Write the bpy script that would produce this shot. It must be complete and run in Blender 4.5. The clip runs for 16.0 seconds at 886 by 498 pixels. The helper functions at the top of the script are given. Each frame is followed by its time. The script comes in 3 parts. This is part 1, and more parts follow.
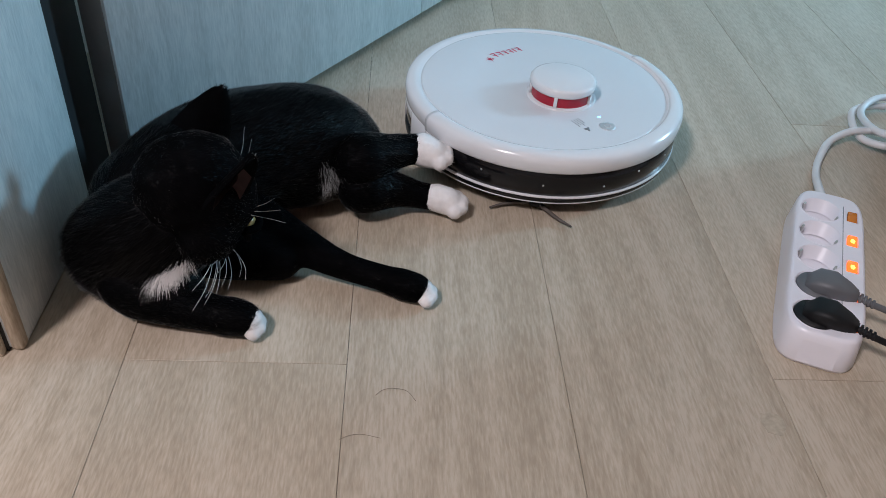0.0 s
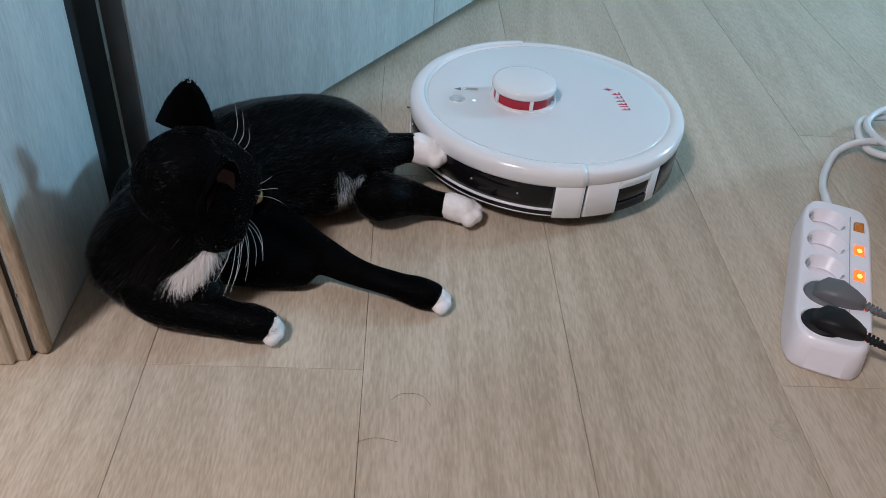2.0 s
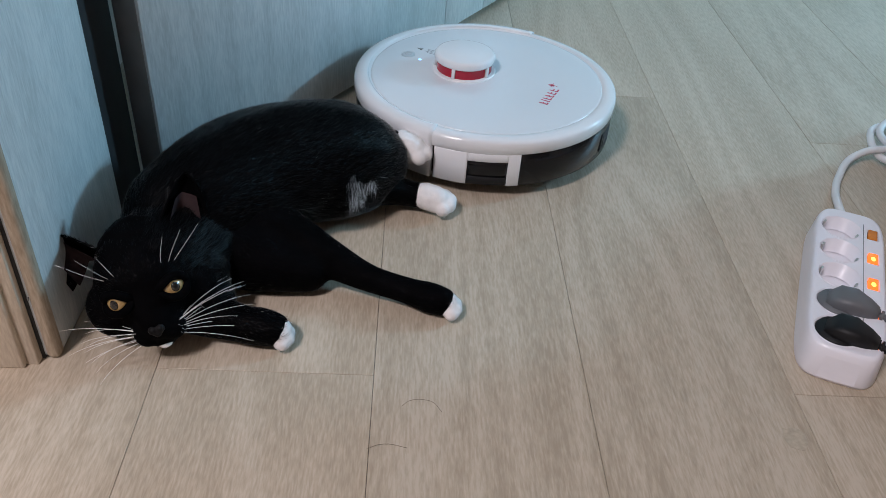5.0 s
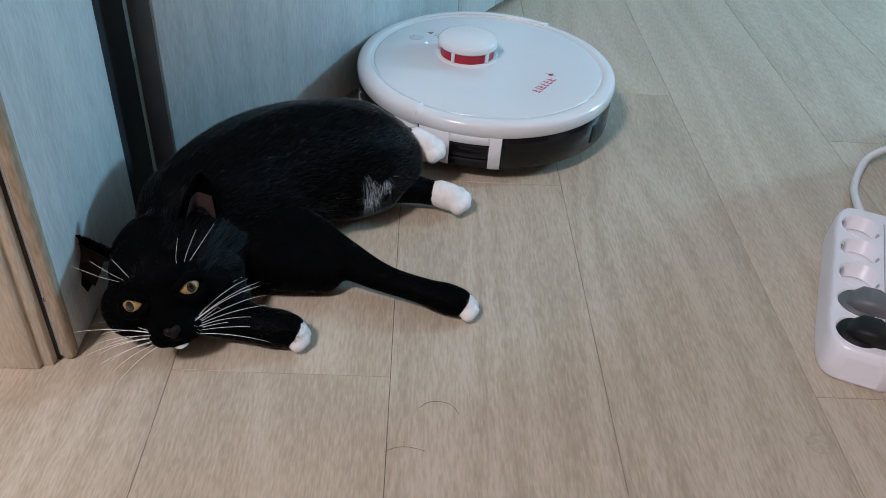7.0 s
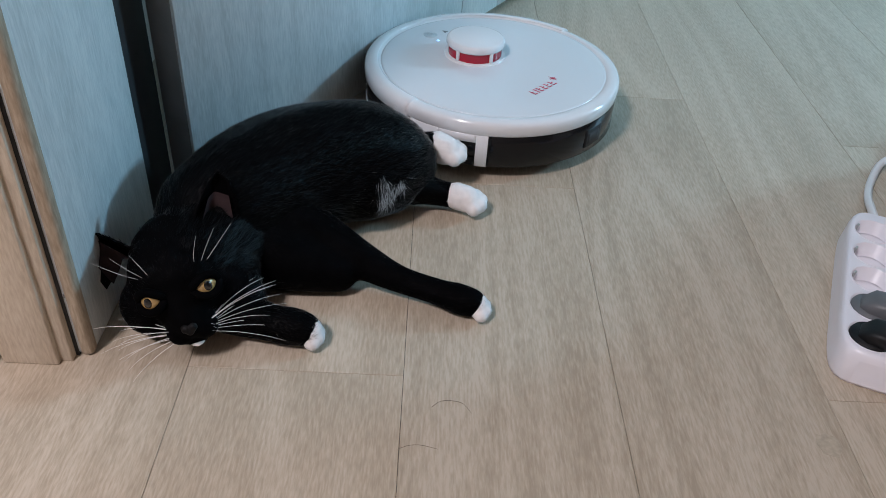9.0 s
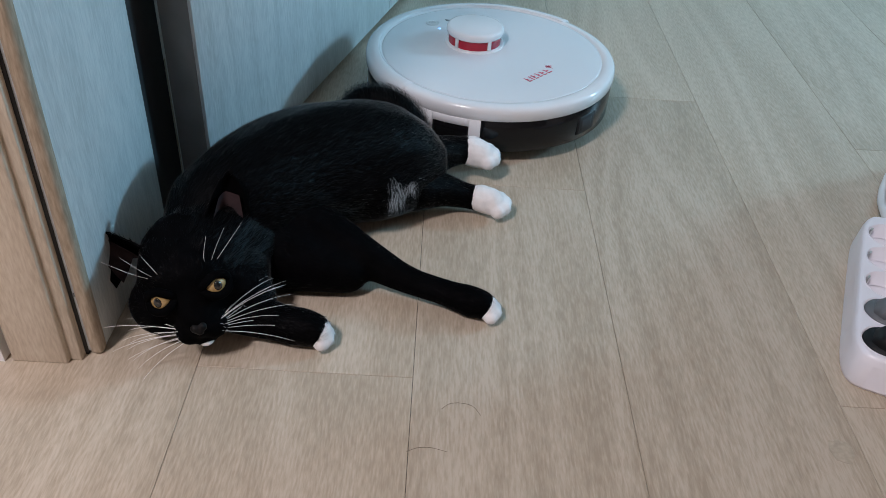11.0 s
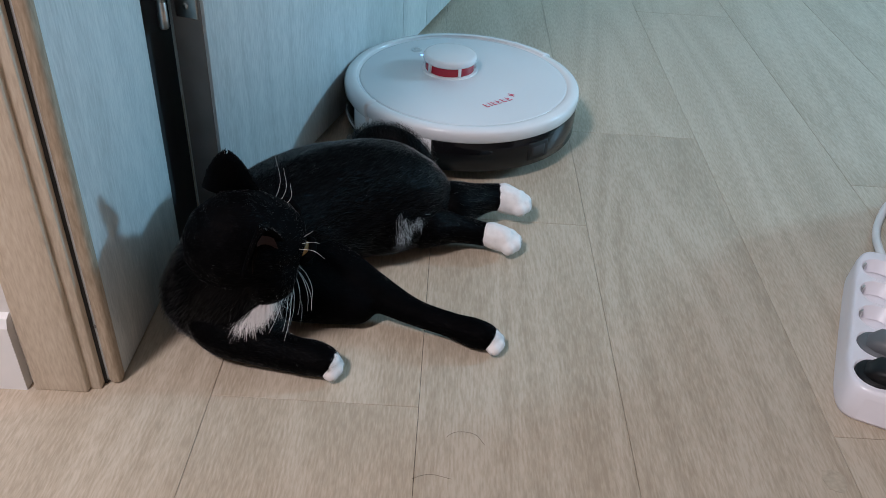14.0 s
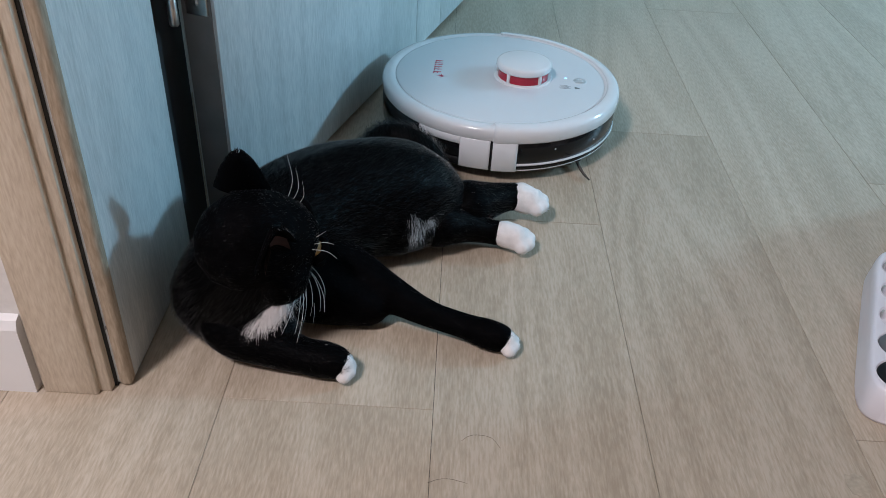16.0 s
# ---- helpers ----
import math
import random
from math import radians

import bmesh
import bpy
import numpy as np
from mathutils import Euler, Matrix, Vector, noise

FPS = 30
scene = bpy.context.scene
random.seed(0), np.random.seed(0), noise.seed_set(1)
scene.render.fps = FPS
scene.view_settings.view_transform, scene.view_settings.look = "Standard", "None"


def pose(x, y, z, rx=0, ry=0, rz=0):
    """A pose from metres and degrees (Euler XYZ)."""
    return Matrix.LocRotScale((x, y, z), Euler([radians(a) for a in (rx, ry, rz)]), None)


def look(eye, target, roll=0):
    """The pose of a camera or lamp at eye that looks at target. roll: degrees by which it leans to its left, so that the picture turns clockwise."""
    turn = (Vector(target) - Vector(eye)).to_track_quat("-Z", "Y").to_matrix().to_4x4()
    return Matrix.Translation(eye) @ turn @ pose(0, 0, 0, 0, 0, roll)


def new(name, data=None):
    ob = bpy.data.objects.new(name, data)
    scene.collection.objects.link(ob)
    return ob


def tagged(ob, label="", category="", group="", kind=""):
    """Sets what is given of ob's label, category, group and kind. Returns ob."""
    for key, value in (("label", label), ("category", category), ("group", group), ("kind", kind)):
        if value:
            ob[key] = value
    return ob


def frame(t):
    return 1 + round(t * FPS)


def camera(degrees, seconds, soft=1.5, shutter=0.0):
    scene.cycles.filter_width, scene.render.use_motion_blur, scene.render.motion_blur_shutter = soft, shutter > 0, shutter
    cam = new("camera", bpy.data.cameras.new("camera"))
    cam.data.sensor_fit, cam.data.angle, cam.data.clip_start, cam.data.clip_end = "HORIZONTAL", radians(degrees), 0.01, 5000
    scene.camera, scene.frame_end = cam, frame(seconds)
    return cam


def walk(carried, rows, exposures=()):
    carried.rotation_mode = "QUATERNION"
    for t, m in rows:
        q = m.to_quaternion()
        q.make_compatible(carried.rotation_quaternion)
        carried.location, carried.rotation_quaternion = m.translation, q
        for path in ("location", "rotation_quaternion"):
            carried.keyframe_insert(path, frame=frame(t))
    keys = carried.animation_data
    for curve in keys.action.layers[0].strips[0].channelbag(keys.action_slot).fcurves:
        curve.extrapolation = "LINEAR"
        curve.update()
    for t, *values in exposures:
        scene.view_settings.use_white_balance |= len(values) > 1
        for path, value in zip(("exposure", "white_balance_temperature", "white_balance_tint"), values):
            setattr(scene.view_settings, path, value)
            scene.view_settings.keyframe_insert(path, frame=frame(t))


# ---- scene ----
cam = camera(57.0, 16.0, soft=0.5)
PATH = [
    (0, (-0.0551, 0.2613, 0.5807), (0.0773, 1.8134, -0.6736), 4.89),
    (0.5, (-0.0612, 0.2607, 0.5790), (0.0727, 1.8138, -0.6740), 4.95),
    (1, (-0.0655, 0.2504, 0.5886), (0.0644, 1.8051, -0.6628), 4.84),
    (1.5, (-0.0688, 0.2475, 0.5893), (0.0591, 1.8075, -0.6557), 4.95),
    (2, (-0.0659, 0.2476, 0.5903), (0.0542, 1.8135, -0.6481), 4.77),
    (2.5, (-0.0679, 0.2497, 0.5877), (0.0592, 1.8176, -0.6475), 5.02),
    (3, (-0.0645, 0.2503, 0.5866), (0.0553, 1.8236, -0.6425), 4.86),
    (3.5, (-0.0695, 0.2496, 0.5898), (0.0517, 1.8213, -0.6411), 5.14),
    (4, (-0.0684, 0.2479, 0.5869), (0.0450, 1.8269, -0.6353), 4.95),
    (6.5, (-0.0783, 0.2553, 0.5888), (0.0187, 1.8267, -0.6446), 4.55),
    (7, (-0.0805, 0.2577, 0.5851), (0.0070, 1.8292, -0.6488), 4.39),
    (7.5, (-0.0791, 0.2547, 0.5819), (-0.0177, 1.8321, -0.6462), 4.07),
    (8, (-0.0749, 0.2533, 0.5810), (-0.0253, 1.8347, -0.6424), 3.74),
    (8.5, (-0.0788, 0.2490, 0.5873), (-0.0196, 1.8270, -0.6400), 4.11),
    (11, (-0.0854, 0.2532, 0.5857), (-0.0455, 1.8309, -0.6429), 4.20),
    (11.5, (-0.0833, 0.2410, 0.5924), (-0.0456, 1.8247, -0.6284), 4.19),
    (12, (-0.0824, 0.2423, 0.5931), (-0.0428, 1.8299, -0.6225), 4.27),
    (12.5, (-0.0831, 0.2402, 0.6001), (-0.0538, 1.8348, -0.6068), 4.03),
    (13, (-0.0860, 0.2317, 0.6035), (-0.0570, 1.8365, -0.5897), 4.02),
    (13.5, (-0.0835, 0.2268, 0.6107), (-0.0605, 1.8425, -0.5680), 4.01),
    (14, (-0.0826, 0.2293, 0.6099), (-0.0682, 1.8502, -0.5616), 3.75),
    (14.5, (-0.0850, 0.2320, 0.6091), (-0.0732, 1.8560, -0.5581), 3.62),
    (15, (-0.0846, 0.2390, 0.6008), (-0.0814, 1.8660, -0.5623), 3.38),
    (15.5, (-0.0856, 0.2418, 0.5977), (-0.0918, 1.8700, -0.5636), 3.20),
    (16, (-0.0922, 0.2403, 0.6031), (-0.0899, 1.8590, -0.5716), 3.44),
]
walk(cam, [(t, look(eye, target, roll)) for t, eye, target, roll in PATH])

# ---- light ----
world = bpy.data.worlds.new("world")
scene.world = world
world.use_nodes = True
world.node_tree.nodes["Background"].inputs[0].default_value = (0.55, 0.68, 0.8, 1)
world.node_tree.nodes["Background"].inputs[1].default_value = 0.25
scene.view_settings.exposure = 0.0


def area(name, eye, target, size, power, colour):
    lamp = bpy.data.lights.new(name, "AREA")
    lamp.shape, lamp.size, lamp.energy, lamp.color = "DISK", size, power, colour
    ob = new(name, lamp)
    ob.matrix_world = look(eye, target)
    return ob


area("cool_room_lamp", (4.7, 2.6, 1.9), (-0.8, 1.0, 0.2), 0.55, 128, (0.36, 0.71, 1.0))
area("warm_hall_lamp", (-1.05, -0.45, 2.3), (-0.45, 0.1, 0), 0.40, 49, (1.0, 0.922, 0.985))


# ---- materials ----
def material(name, colour, rough=0.5, metal=0.0, grain=0.0, scale=40.0, bump=0.0, spec=0.5, sheen=0.0, coat=0.0):
    m = bpy.data.materials.new(name)
    m.use_nodes = True
    t = m.node_tree
    b = t.nodes["Principled BSDF"]
    b.inputs["Base Color"].default_value = (*colour, 1)
    b.inputs["Roughness"].default_value = rough
    b.inputs["Metallic"].default_value = metal
    b.inputs["Specular IOR Level"].default_value = spec
    b.inputs["Sheen Weight"].default_value = sheen
    b.inputs["Coat Weight"].default_value = coat
    if grain or bump:
        geo = t.nodes.new("ShaderNodeTexCoord")
        n = t.nodes.new("ShaderNodeTexNoise")
        n.inputs["Scale"].default_value = scale
        n.inputs["Detail"].default_value = 6
        t.links.new(geo.outputs["Object"], n.inputs["Vector"])
        if grain:
            r = t.nodes.new("ShaderNodeValToRGB")
            r.color_ramp.elements[0].position, r.color_ramp.elements[1].position = 0.3, 0.7
            r.color_ramp.elements[0].color = (*[c * (1 - grain) for c in colour], 1)
            r.color_ramp.elements[1].color = (*[min(1, c * (1 + grain)) for c in colour], 1)
            t.links.new(n.outputs["Fac"], r.inputs[0])
            t.links.new(r.outputs[0], b.inputs["Base Color"])
        if bump:
            bp = t.nodes.new("ShaderNodeBump")
            bp.inputs["Strength"].default_value = bump
            bp.inputs["Distance"].default_value = 0.001
            t.links.new(n.outputs["Fac"], bp.inputs["Height"])
            t.links.new(bp.outputs[0], b.inputs["Normal"])
    return m


def glow(m, colour, strength):
    b = m.node_tree.nodes["Principled BSDF"]
    b.inputs["Emission Color"].default_value = (*colour, 1)
    b.inputs["Emission Strength"].default_value = strength
    return m


def wood(name, dark, mid, light, rough, axis="Y", fine=1.0, bump=0.25, cathedral=0.8):
    """Grain drawn out along one axis of the world or the thing, with pores and broad cathedral figure."""
    m = bpy.data.materials.new(name)
    m.use_nodes = True
    t = m.node_tree
    b = t.nodes["Principled BSDF"]
    tc = t.nodes.new("ShaderNodeTexCoord")
    oi = t.nodes.new("ShaderNodeObjectInfo")
    mul = t.nodes.new("ShaderNodeVectorMath")
    mul.operation = "SCALE"
    mul.inputs[0].default_value = (3.7, 9.1, 5.3)
    t.links.new(oi.outputs["Random"], mul.inputs["Scale"])
    add = t.nodes.new("ShaderNodeVectorMath")
    add.operation = "ADD"
    t.links.new(tc.outputs["Object"], add.inputs[0])
    t.links.new(mul.outputs[0], add.inputs[1])

    def noise_of(across, along, detail, distort=0.0):
        mp = t.nodes.new("ShaderNodeMapping")
        sc = [across * fine] * 3
        sc["XYZ".index(axis)] = along * fine
        mp.inputs["Scale"].default_value = sc
        t.links.new(add.outputs[0], mp.inputs["Vector"])
        n = t.nodes.new("ShaderNodeTexNoise")
        n.inputs["Scale"].default_value = 1
        n.inputs["Detail"].default_value = detail
        n.inputs["Distortion"].default_value = distort
        t.links.new(mp.outputs[0], n.inputs["Vector"])
        return n.outputs["Fac"]

    def mix(a, c, fac):
        x = t.nodes.new("ShaderNodeMath")
        x.operation = "MULTIPLY_ADD"
        x.inputs[1].default_value = fac
        t.links.new(a, x.inputs[0])
        t.links.new(c, x.inputs[2])
        return x.outputs[0]

    broad = noise_of(7, 1.3, 3, 0.4)
    # contour rings of a slow noise make the cathedral figure
    ring = t.nodes.new("ShaderNodeMath")
    ring.operation = "MULTIPLY"
    ring.inputs[1].default_value = 9.0
    t.links.new(noise_of(5, 0.7, 1.5, 0.2), ring.inputs[0])
    fr = t.nodes.new("ShaderNodeMath")
    fr.operation = "PINGPONG"
    fr.inputs[1].default_value = 0.5
    t.links.new(ring.outputs[0], fr.inputs[0])
    streak = noise_of(130, 14.0, 5)
    pores = noise_of(440, 64, 4)
    zero = t.nodes.new("ShaderNodeValue")
    zero.outputs[0].default_value = 0.0
    v = mix(broad, zero.outputs[0], 0.26)
    v = mix(fr.outputs[0], v, 0.30 * cathedral)
    v = mix(streak, v, 0.12)
    v = mix(pores, v, 0.58)
    ramp = t.nodes.new("ShaderNodeValToRGB")
    e = ramp.color_ramp.elements
    e[0].position, e[0].color = 0.41, (*dark, 1)
    e[1].position, e[1].color = 0.67, (*light, 1)
    k = e.new(0.54)
    k.color = (*mid, 1)
    t.links.new(v, ramp.inputs[0])
    hsv = t.nodes.new("ShaderNodeHueSaturation")
    mr = t.nodes.new("ShaderNodeMapRange")
    mr.inputs["To Min"].default_value, mr.inputs["To Max"].default_value = 0.93, 1.06
    t.links.new(oi.outputs["Random"], mr.inputs["Value"])
    t.links.new(mr.outputs[0], hsv.inputs["Value"])
    t.links.new(ramp.outputs[0], hsv.inputs["Color"])
    t.links.new(hsv.outputs[0], b.inputs["Base Color"])
    rr = t.nodes.new("ShaderNodeMapRange")
    rr.inputs["To Min"].default_value, rr.inputs["To Max"].default_value = rough - 0.08, rough + 0.1
    t.links.new(streak, rr.inputs["Value"])
    t.links.new(rr.outputs[0], b.inputs["Roughness"])
    bp = t.nodes.new("ShaderNodeBump")
    bp.inputs["Strength"].default_value = bump
    bp.inputs["Distance"].default_value = 0.0006
    t.links.new(v, bp.inputs["Height"])
    t.links.new(bp.outputs[0], b.inputs["Normal"])
    return m


M_FLOOR = wood("pale_oak_floor", (0.385, 0.312, 0.230), (0.465, 0.385, 0.292), (0.545, 0.462, 0.365), 0.40)
M_DOOR = wood("whitewashed_wood_foil", (0.50, 0.545, 0.55), (0.585, 0.63, 0.64), (0.68, 0.715, 0.715), 0.42, "Z", 1.0, 0.35, 0.7)
M_CASING = wood("pale_ash_foil", (0.52, 0.43, 0.33), (0.62, 0.53, 0.42), (0.70, 0.62, 0.51), 0.5, "Z", 1.0, 0.25, 0.7)
M_WORN = wood("worn_tan_edge", (0.30, 0.235, 0.165), (0.40, 0.32, 0.235), (0.50, 0.41, 0.31), 0.55, "Z", 1.0, 0.3, 0.5)
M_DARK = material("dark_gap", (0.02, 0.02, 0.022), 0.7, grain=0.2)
M_EDGE = material("grey_door_edge", (0.20, 0.20, 0.20), 0.55, grain=0.12, scale=25)
M_WALL = material("off_white_wallpaper", (0.72, 0.70, 0.68), 0.8, grain=0.05, scale=120, bump=0.3)
M_BASE = material("white_baseboard", (0.80, 0.79, 0.79), 0.4, grain=0.03, scale=15)
M_STEEL = material("brushed_steel", (0.55, 0.54, 0.52), 0.32, 1.0, grain=0.1, scale=90)
M_WHITE = material("glossy_white_plastic", (0.72, 0.73, 0.75), 0.16, grain=0.015, scale=8, coat=0.3)
M_PLATE = material("satin_white_plate", (0.66, 0.69, 0.72), 0.22, grain=0.015, scale=6, coat=0.2)
M_BLACK = material("smoked_black_plastic", (0.006, 0.006, 0.007), 0.12, grain=0.2, scale=10, spec=0.3)
M_RUBBER = material("black_rubber", (0.009, 0.009, 0.010), 0.5, grain=0.3, scale=60, spec=0.25)
M_BRISTLE = material("grey_brown_bristle", (0.09, 0.075, 0.065), 0.7, grain=0.2, scale=200)
M_SEAM = material("seam_grey", (0.25, 0.26, 0.28), 0.6)
M_RED = material("red_translucent_plastic", (0.38, 0.01, 0.03), 0.2, grain=0.1, scale=30)
M_PRINT = material("red_print", (0.55, 0.01, 0.06), 0.35)
M_GREYPRINT = material("grey_print", (0.18, 0.19, 0.2), 0.5)
M_SILVER = material("silver_print", (0.62, 0.64, 0.66), 0.3, 0.6)
M_LED = glow(material("blue_led", (0.1, 0.3, 0.9), 0.3), (0.25, 0.5, 1.0), 2.5)
M_STRIP = material("white_abs", (0.77, 0.755, 0.81), 0.28, grain=0.02, scale=20)
M_AMBER = material("amber_switch_off", (0.55, 0.17, 0.015), 0.2, grain=0.15, scale=80)
M_LIT = glow(material("lit_switch", (0.8, 0.12, 0.02), 0.25), (1.0, 0.13, 0.015), 1.6)
M_HOT = glow(material("neon_lamp", (1.0, 0.5, 0.05), 0.3), (1.0, 0.55, 0.06), 4.5)
M_GREYPLUG = material("grey_plug", (0.12, 0.125, 0.135), 0.45, grain=0.05, scale=50)
M_CABLE = material("white_cable", (0.72, 0.72, 0.73), 0.38, grain=0.03, scale=30)
M_FUR = material("black_fur", (0.0014, 0.0014, 0.0017), 0.7, grain=0.4, scale=60, bump=0.35, spec=0.015)
M_FURHAIR = material("black_hair", (0.0011, 0.0011, 0.0014), 0.36, spec=0.10, sheen=0.26)
M_FURHAIR.node_tree.nodes["Principled BSDF"].inputs["Sheen Roughness"].default_value = 0.28
M_WFUR = material("white_fur", (0.78, 0.75, 0.74), 0.8, grain=0.06, scale=120, bump=0.8)
M_GREYFUR = material("grey_white_hair", (0.55, 0.56, 0.58), 0.7)
M_PINK = material("pink_skin", (0.030, 0.019, 0.020), 0.75, grain=0.15, scale=90, spec=0.06)
M_EYE = material("amber_iris", (0.34, 0.22, 0.085), 0.08, grain=0.35, scale=200, coat=1.0)
M_PUPIL = material("pupil", (0.003, 0.003, 0.003), 0.05, coat=1.0)
M_NOSE = material("dark_nose", (0.005, 0.0045, 0.0045), 0.6, grain=0.2, scale=300, bump=0.4, spec=0.15)
M_WHISKER = material("whisker", (0.85, 0.84, 0.82), 0.35)
M_BAG = material("pale_cloth", (0.42, 0.41, 0.42), 0.75, grain=0.12, scale=35, bump=0.5)


# ---- mesh helpers ----
def mesh_of(bm, name, mat, smooth=True):
    me = bpy.data.meshes.new(name)
    bm.to_mesh(me)
    bm.free()
    me.materials.append(mat)
    if smooth:
        for p in me.polygons:
            p.use_smooth = True
    return me


def part(name, bm, mat, parent=None, label="", smooth=True, m=None):
    ob = new(name, mesh_of(bm, name, mat, smooth))
    if parent:
        ob.parent = parent
    if m is not None:
        ob.matrix_basis = m
    if label:
        tagged(ob, label)
    return ob


def thing(name, label, category, m=None, group="", kind=""):
    ob = new(name)
    ob.empty_display_size = 0.05
    if m is not None:
        ob.matrix_basis = m
    return tagged(ob, label, category, group, kind)


def box(bm, x0, x1, y0, y1, z0, z1, bevel=0.0, seg=2):
    r = bmesh.ops.create_cube(bm, size=1)
    for v in r["verts"]:
        v.co = Vector((x0 + (v.co.x + 0.5) * (x1 - x0), y0 + (v.co.y + 0.5) * (y1 - y0), z0 + (v.co.z + 0.5) * (z1 - z0)))
    if bevel:
        es = list({e for v in r["verts"] for e in v.link_edges})
        bmesh.ops.bevel(bm, geom=es, offset=bevel, segments=seg, affect="EDGES", profile=0.5)
    return bm


def boxed(x0, x1, y0, y1, z0, z1, bevel=0.0, seg=2):
    return box(bmesh.new(), x0, x1, y0, y1, z0, z1, bevel, seg)


def lathe(profile, a0=0.0, a1=360.0, n=96, close=False):
    """A profile of (radius, height) turned round z from a0 to a1 degrees; close: a solid band whose profile is a ring."""
    bm = bmesh.new()
    full = abs(a1 - a0) >= 360
    steps = n if full else n + 1
    rows = []
    for i in range(steps):
        a = radians(a0 + (a1 - a0) * i / n)
        rows.append([bm.verts.new((r * math.cos(a), r * math.sin(a), z)) for r, z in profile])
    k = len(profile)
    for i in range(n):
        p, q = rows[i], rows[(i + 1) % steps]
        for j in range(k if close else k - 1):
            jj = (j + 1) % k
            vs = []
            for v in (p[j], q[j], q[jj], p[jj]):
                if v not in vs:
                    vs.append(v)
            bm.faces.new(vs)
    if close and not full:
        bm.faces.new(list(reversed(rows[0])))
        bm.faces.new(rows[-1])
    bmesh.ops.remove_doubles(bm, verts=bm.verts, dist=1e-6)
    bmesh.ops.recalc_face_normals(bm, faces=bm.faces)
    return bm


def spline(points, per=8):
    out = []
    p = [Vector(q) for q in points]
    p = [2 * p[0] - p[1]] + p + [2 * p[-1] - p[-2]]
    for i in range(1, len(p) - 2):
        a, b, c, d = p[i - 1:i + 3]
        for k in range(per):
            u = k / per
            out.append(0.5 * (2 * b + (c - a) * u + (2 * a - 5 * b + 4 * c - d) * u * u + (3 * b - a - 3 * c + d) * u ** 3))
    out.append(p[-2])
    return out


def tube(bm, points, radii, n=10, per=8):
    """A round cable through the points; radii: one number, or one for each point."""
    pts = spline(points, per)
    rs = [radii] * len(pts) if not isinstance(radii, (list, tuple)) else [x.x for x in spline([(r, 0, 0) for r in radii], per)]
    prev, up = None, Vector((0.13, 0.2, 1)).normalized()
    for i, (c, r) in enumerate(zip(pts, rs)):
        d = (pts[min(i + 1, len(pts) - 1)] - pts[max(i - 1, 0)]).normalized()
        s = d.cross(up).normalized()
        up = s.cross(d).normalized()
        ring = [bm.verts.new(c + max(r, 1e-5) * (math.cos(2 * math.pi * k / n) * s + math.sin(2 * math.pi * k / n) * up)) for k in range(n)]
        if prev:
            for k in range(n):
                bm.faces.new((prev[k], prev[(k + 1) % n], ring[(k + 1) % n], ring[k]))
        else:
            bm.faces.new(list(reversed(ring)))
        prev = ring
    bm.faces.new(prev)
    return bm


def plate(bm, outline, z0, z1, bevel=0.0):
    """A flat solid from an outline of (x, y)."""
    lo = [bm.verts.new((x, y, z0)) for x, y in outline]
    hi = [bm.verts.new((x, y, z1)) for x, y in outline]
    top = bm.faces.new(hi)
    bm.faces.new(list(reversed(lo)))
    n = len(lo)
    for i in range(n):
        bm.faces.new((lo[i], lo[(i + 1) % n], hi[(i + 1) % n], hi[i]))
    if bevel:
        bmesh.ops.bevel(bm, geom=list(top.edges), offset=bevel, segments=3, affect="EDGES", profile=0.5)
    bmesh.ops.recalc_face_normals(bm, faces=bm.faces)
    return bm


def structure(name, bm, mat, label, smooth=False):
    return tagged(part(name, bm, mat, None, "", smooth), label, "", "", "structure")


# ---- the place ----
HINGE = (-0.338, 1.100)      # pivot line of the door's face
JAMB_X, WALL_Y = -0.392, 0.797

subfloor = structure("floor", boxed(-3, 5, -2.5, 4.5, -0.05, -0.0035), M_DARK, "pale oak plank flooring with fine dark joints")
hall = bmesh.new()
box(hall, -3.0, -0.475, WALL_Y + 0.006, 1.018, 0, 2.4)
structure("wall_hall", hall, M_WALL, "off-white papered wall beside the doorway")
structure("wall_right", boxed(0.575, 5.0, WALL_Y + 0.006, 1.018, 0, 2.4), M_WALL, "off-white papered wall on the far side of the doorway")
structure("wall_behind_door", boxed(-0.62, -0.52, 1.018, 4.5, 0, 2.4), M_WALL, "off-white papered wall behind the open door")
structure("wall_above_door", boxed(-0.475, 0.575, WALL_Y + 0.006, 1.018, 2.12, 2.4), M_WALL, "off-white papered wall over the doorway")
structure("wall_far", boxed(-3, 5, 4.5, 4.6, 0, 2.4), M_WALL, "off-white papered wall of the room beyond")
structure("wall_east", boxed(5, 5.1, -2.5, 4.6, 0, 2.4), M_WALL, "off-white papered side wall of the room")
structure("wall_west", boxed(-3.1, -3, -2.5, 4.6, 0, 2.4), M_WALL, "off-white papered side wall")
structure("wall_south", boxed(-3, 5, -2.6, -2.5, 0, 2.4), M_WALL, "off-white papered wall of the hall")
structure("ceiling", boxed(-3.1, 5.1, -2.6, 4.6, 2.4, 2.5), M_WALL, "plain white ceiling")
bb = bmesh.new()
plate(bb, [(0, 0), (0.011, 0), (0.011, 0.080), (0.007, 0.089), (0, 0.092)], 0, 2.52)
for v in bb.verts:
    v.co = Vector((-3.0 + v.co.z, WALL_Y + 0.006 - v.co.x, v.co.y))
bmesh.ops.recalc_face_normals(bb, faces=bb.faces)
structure("baseboard", bb, M_BASE, "white moulded baseboard along the hall wall")


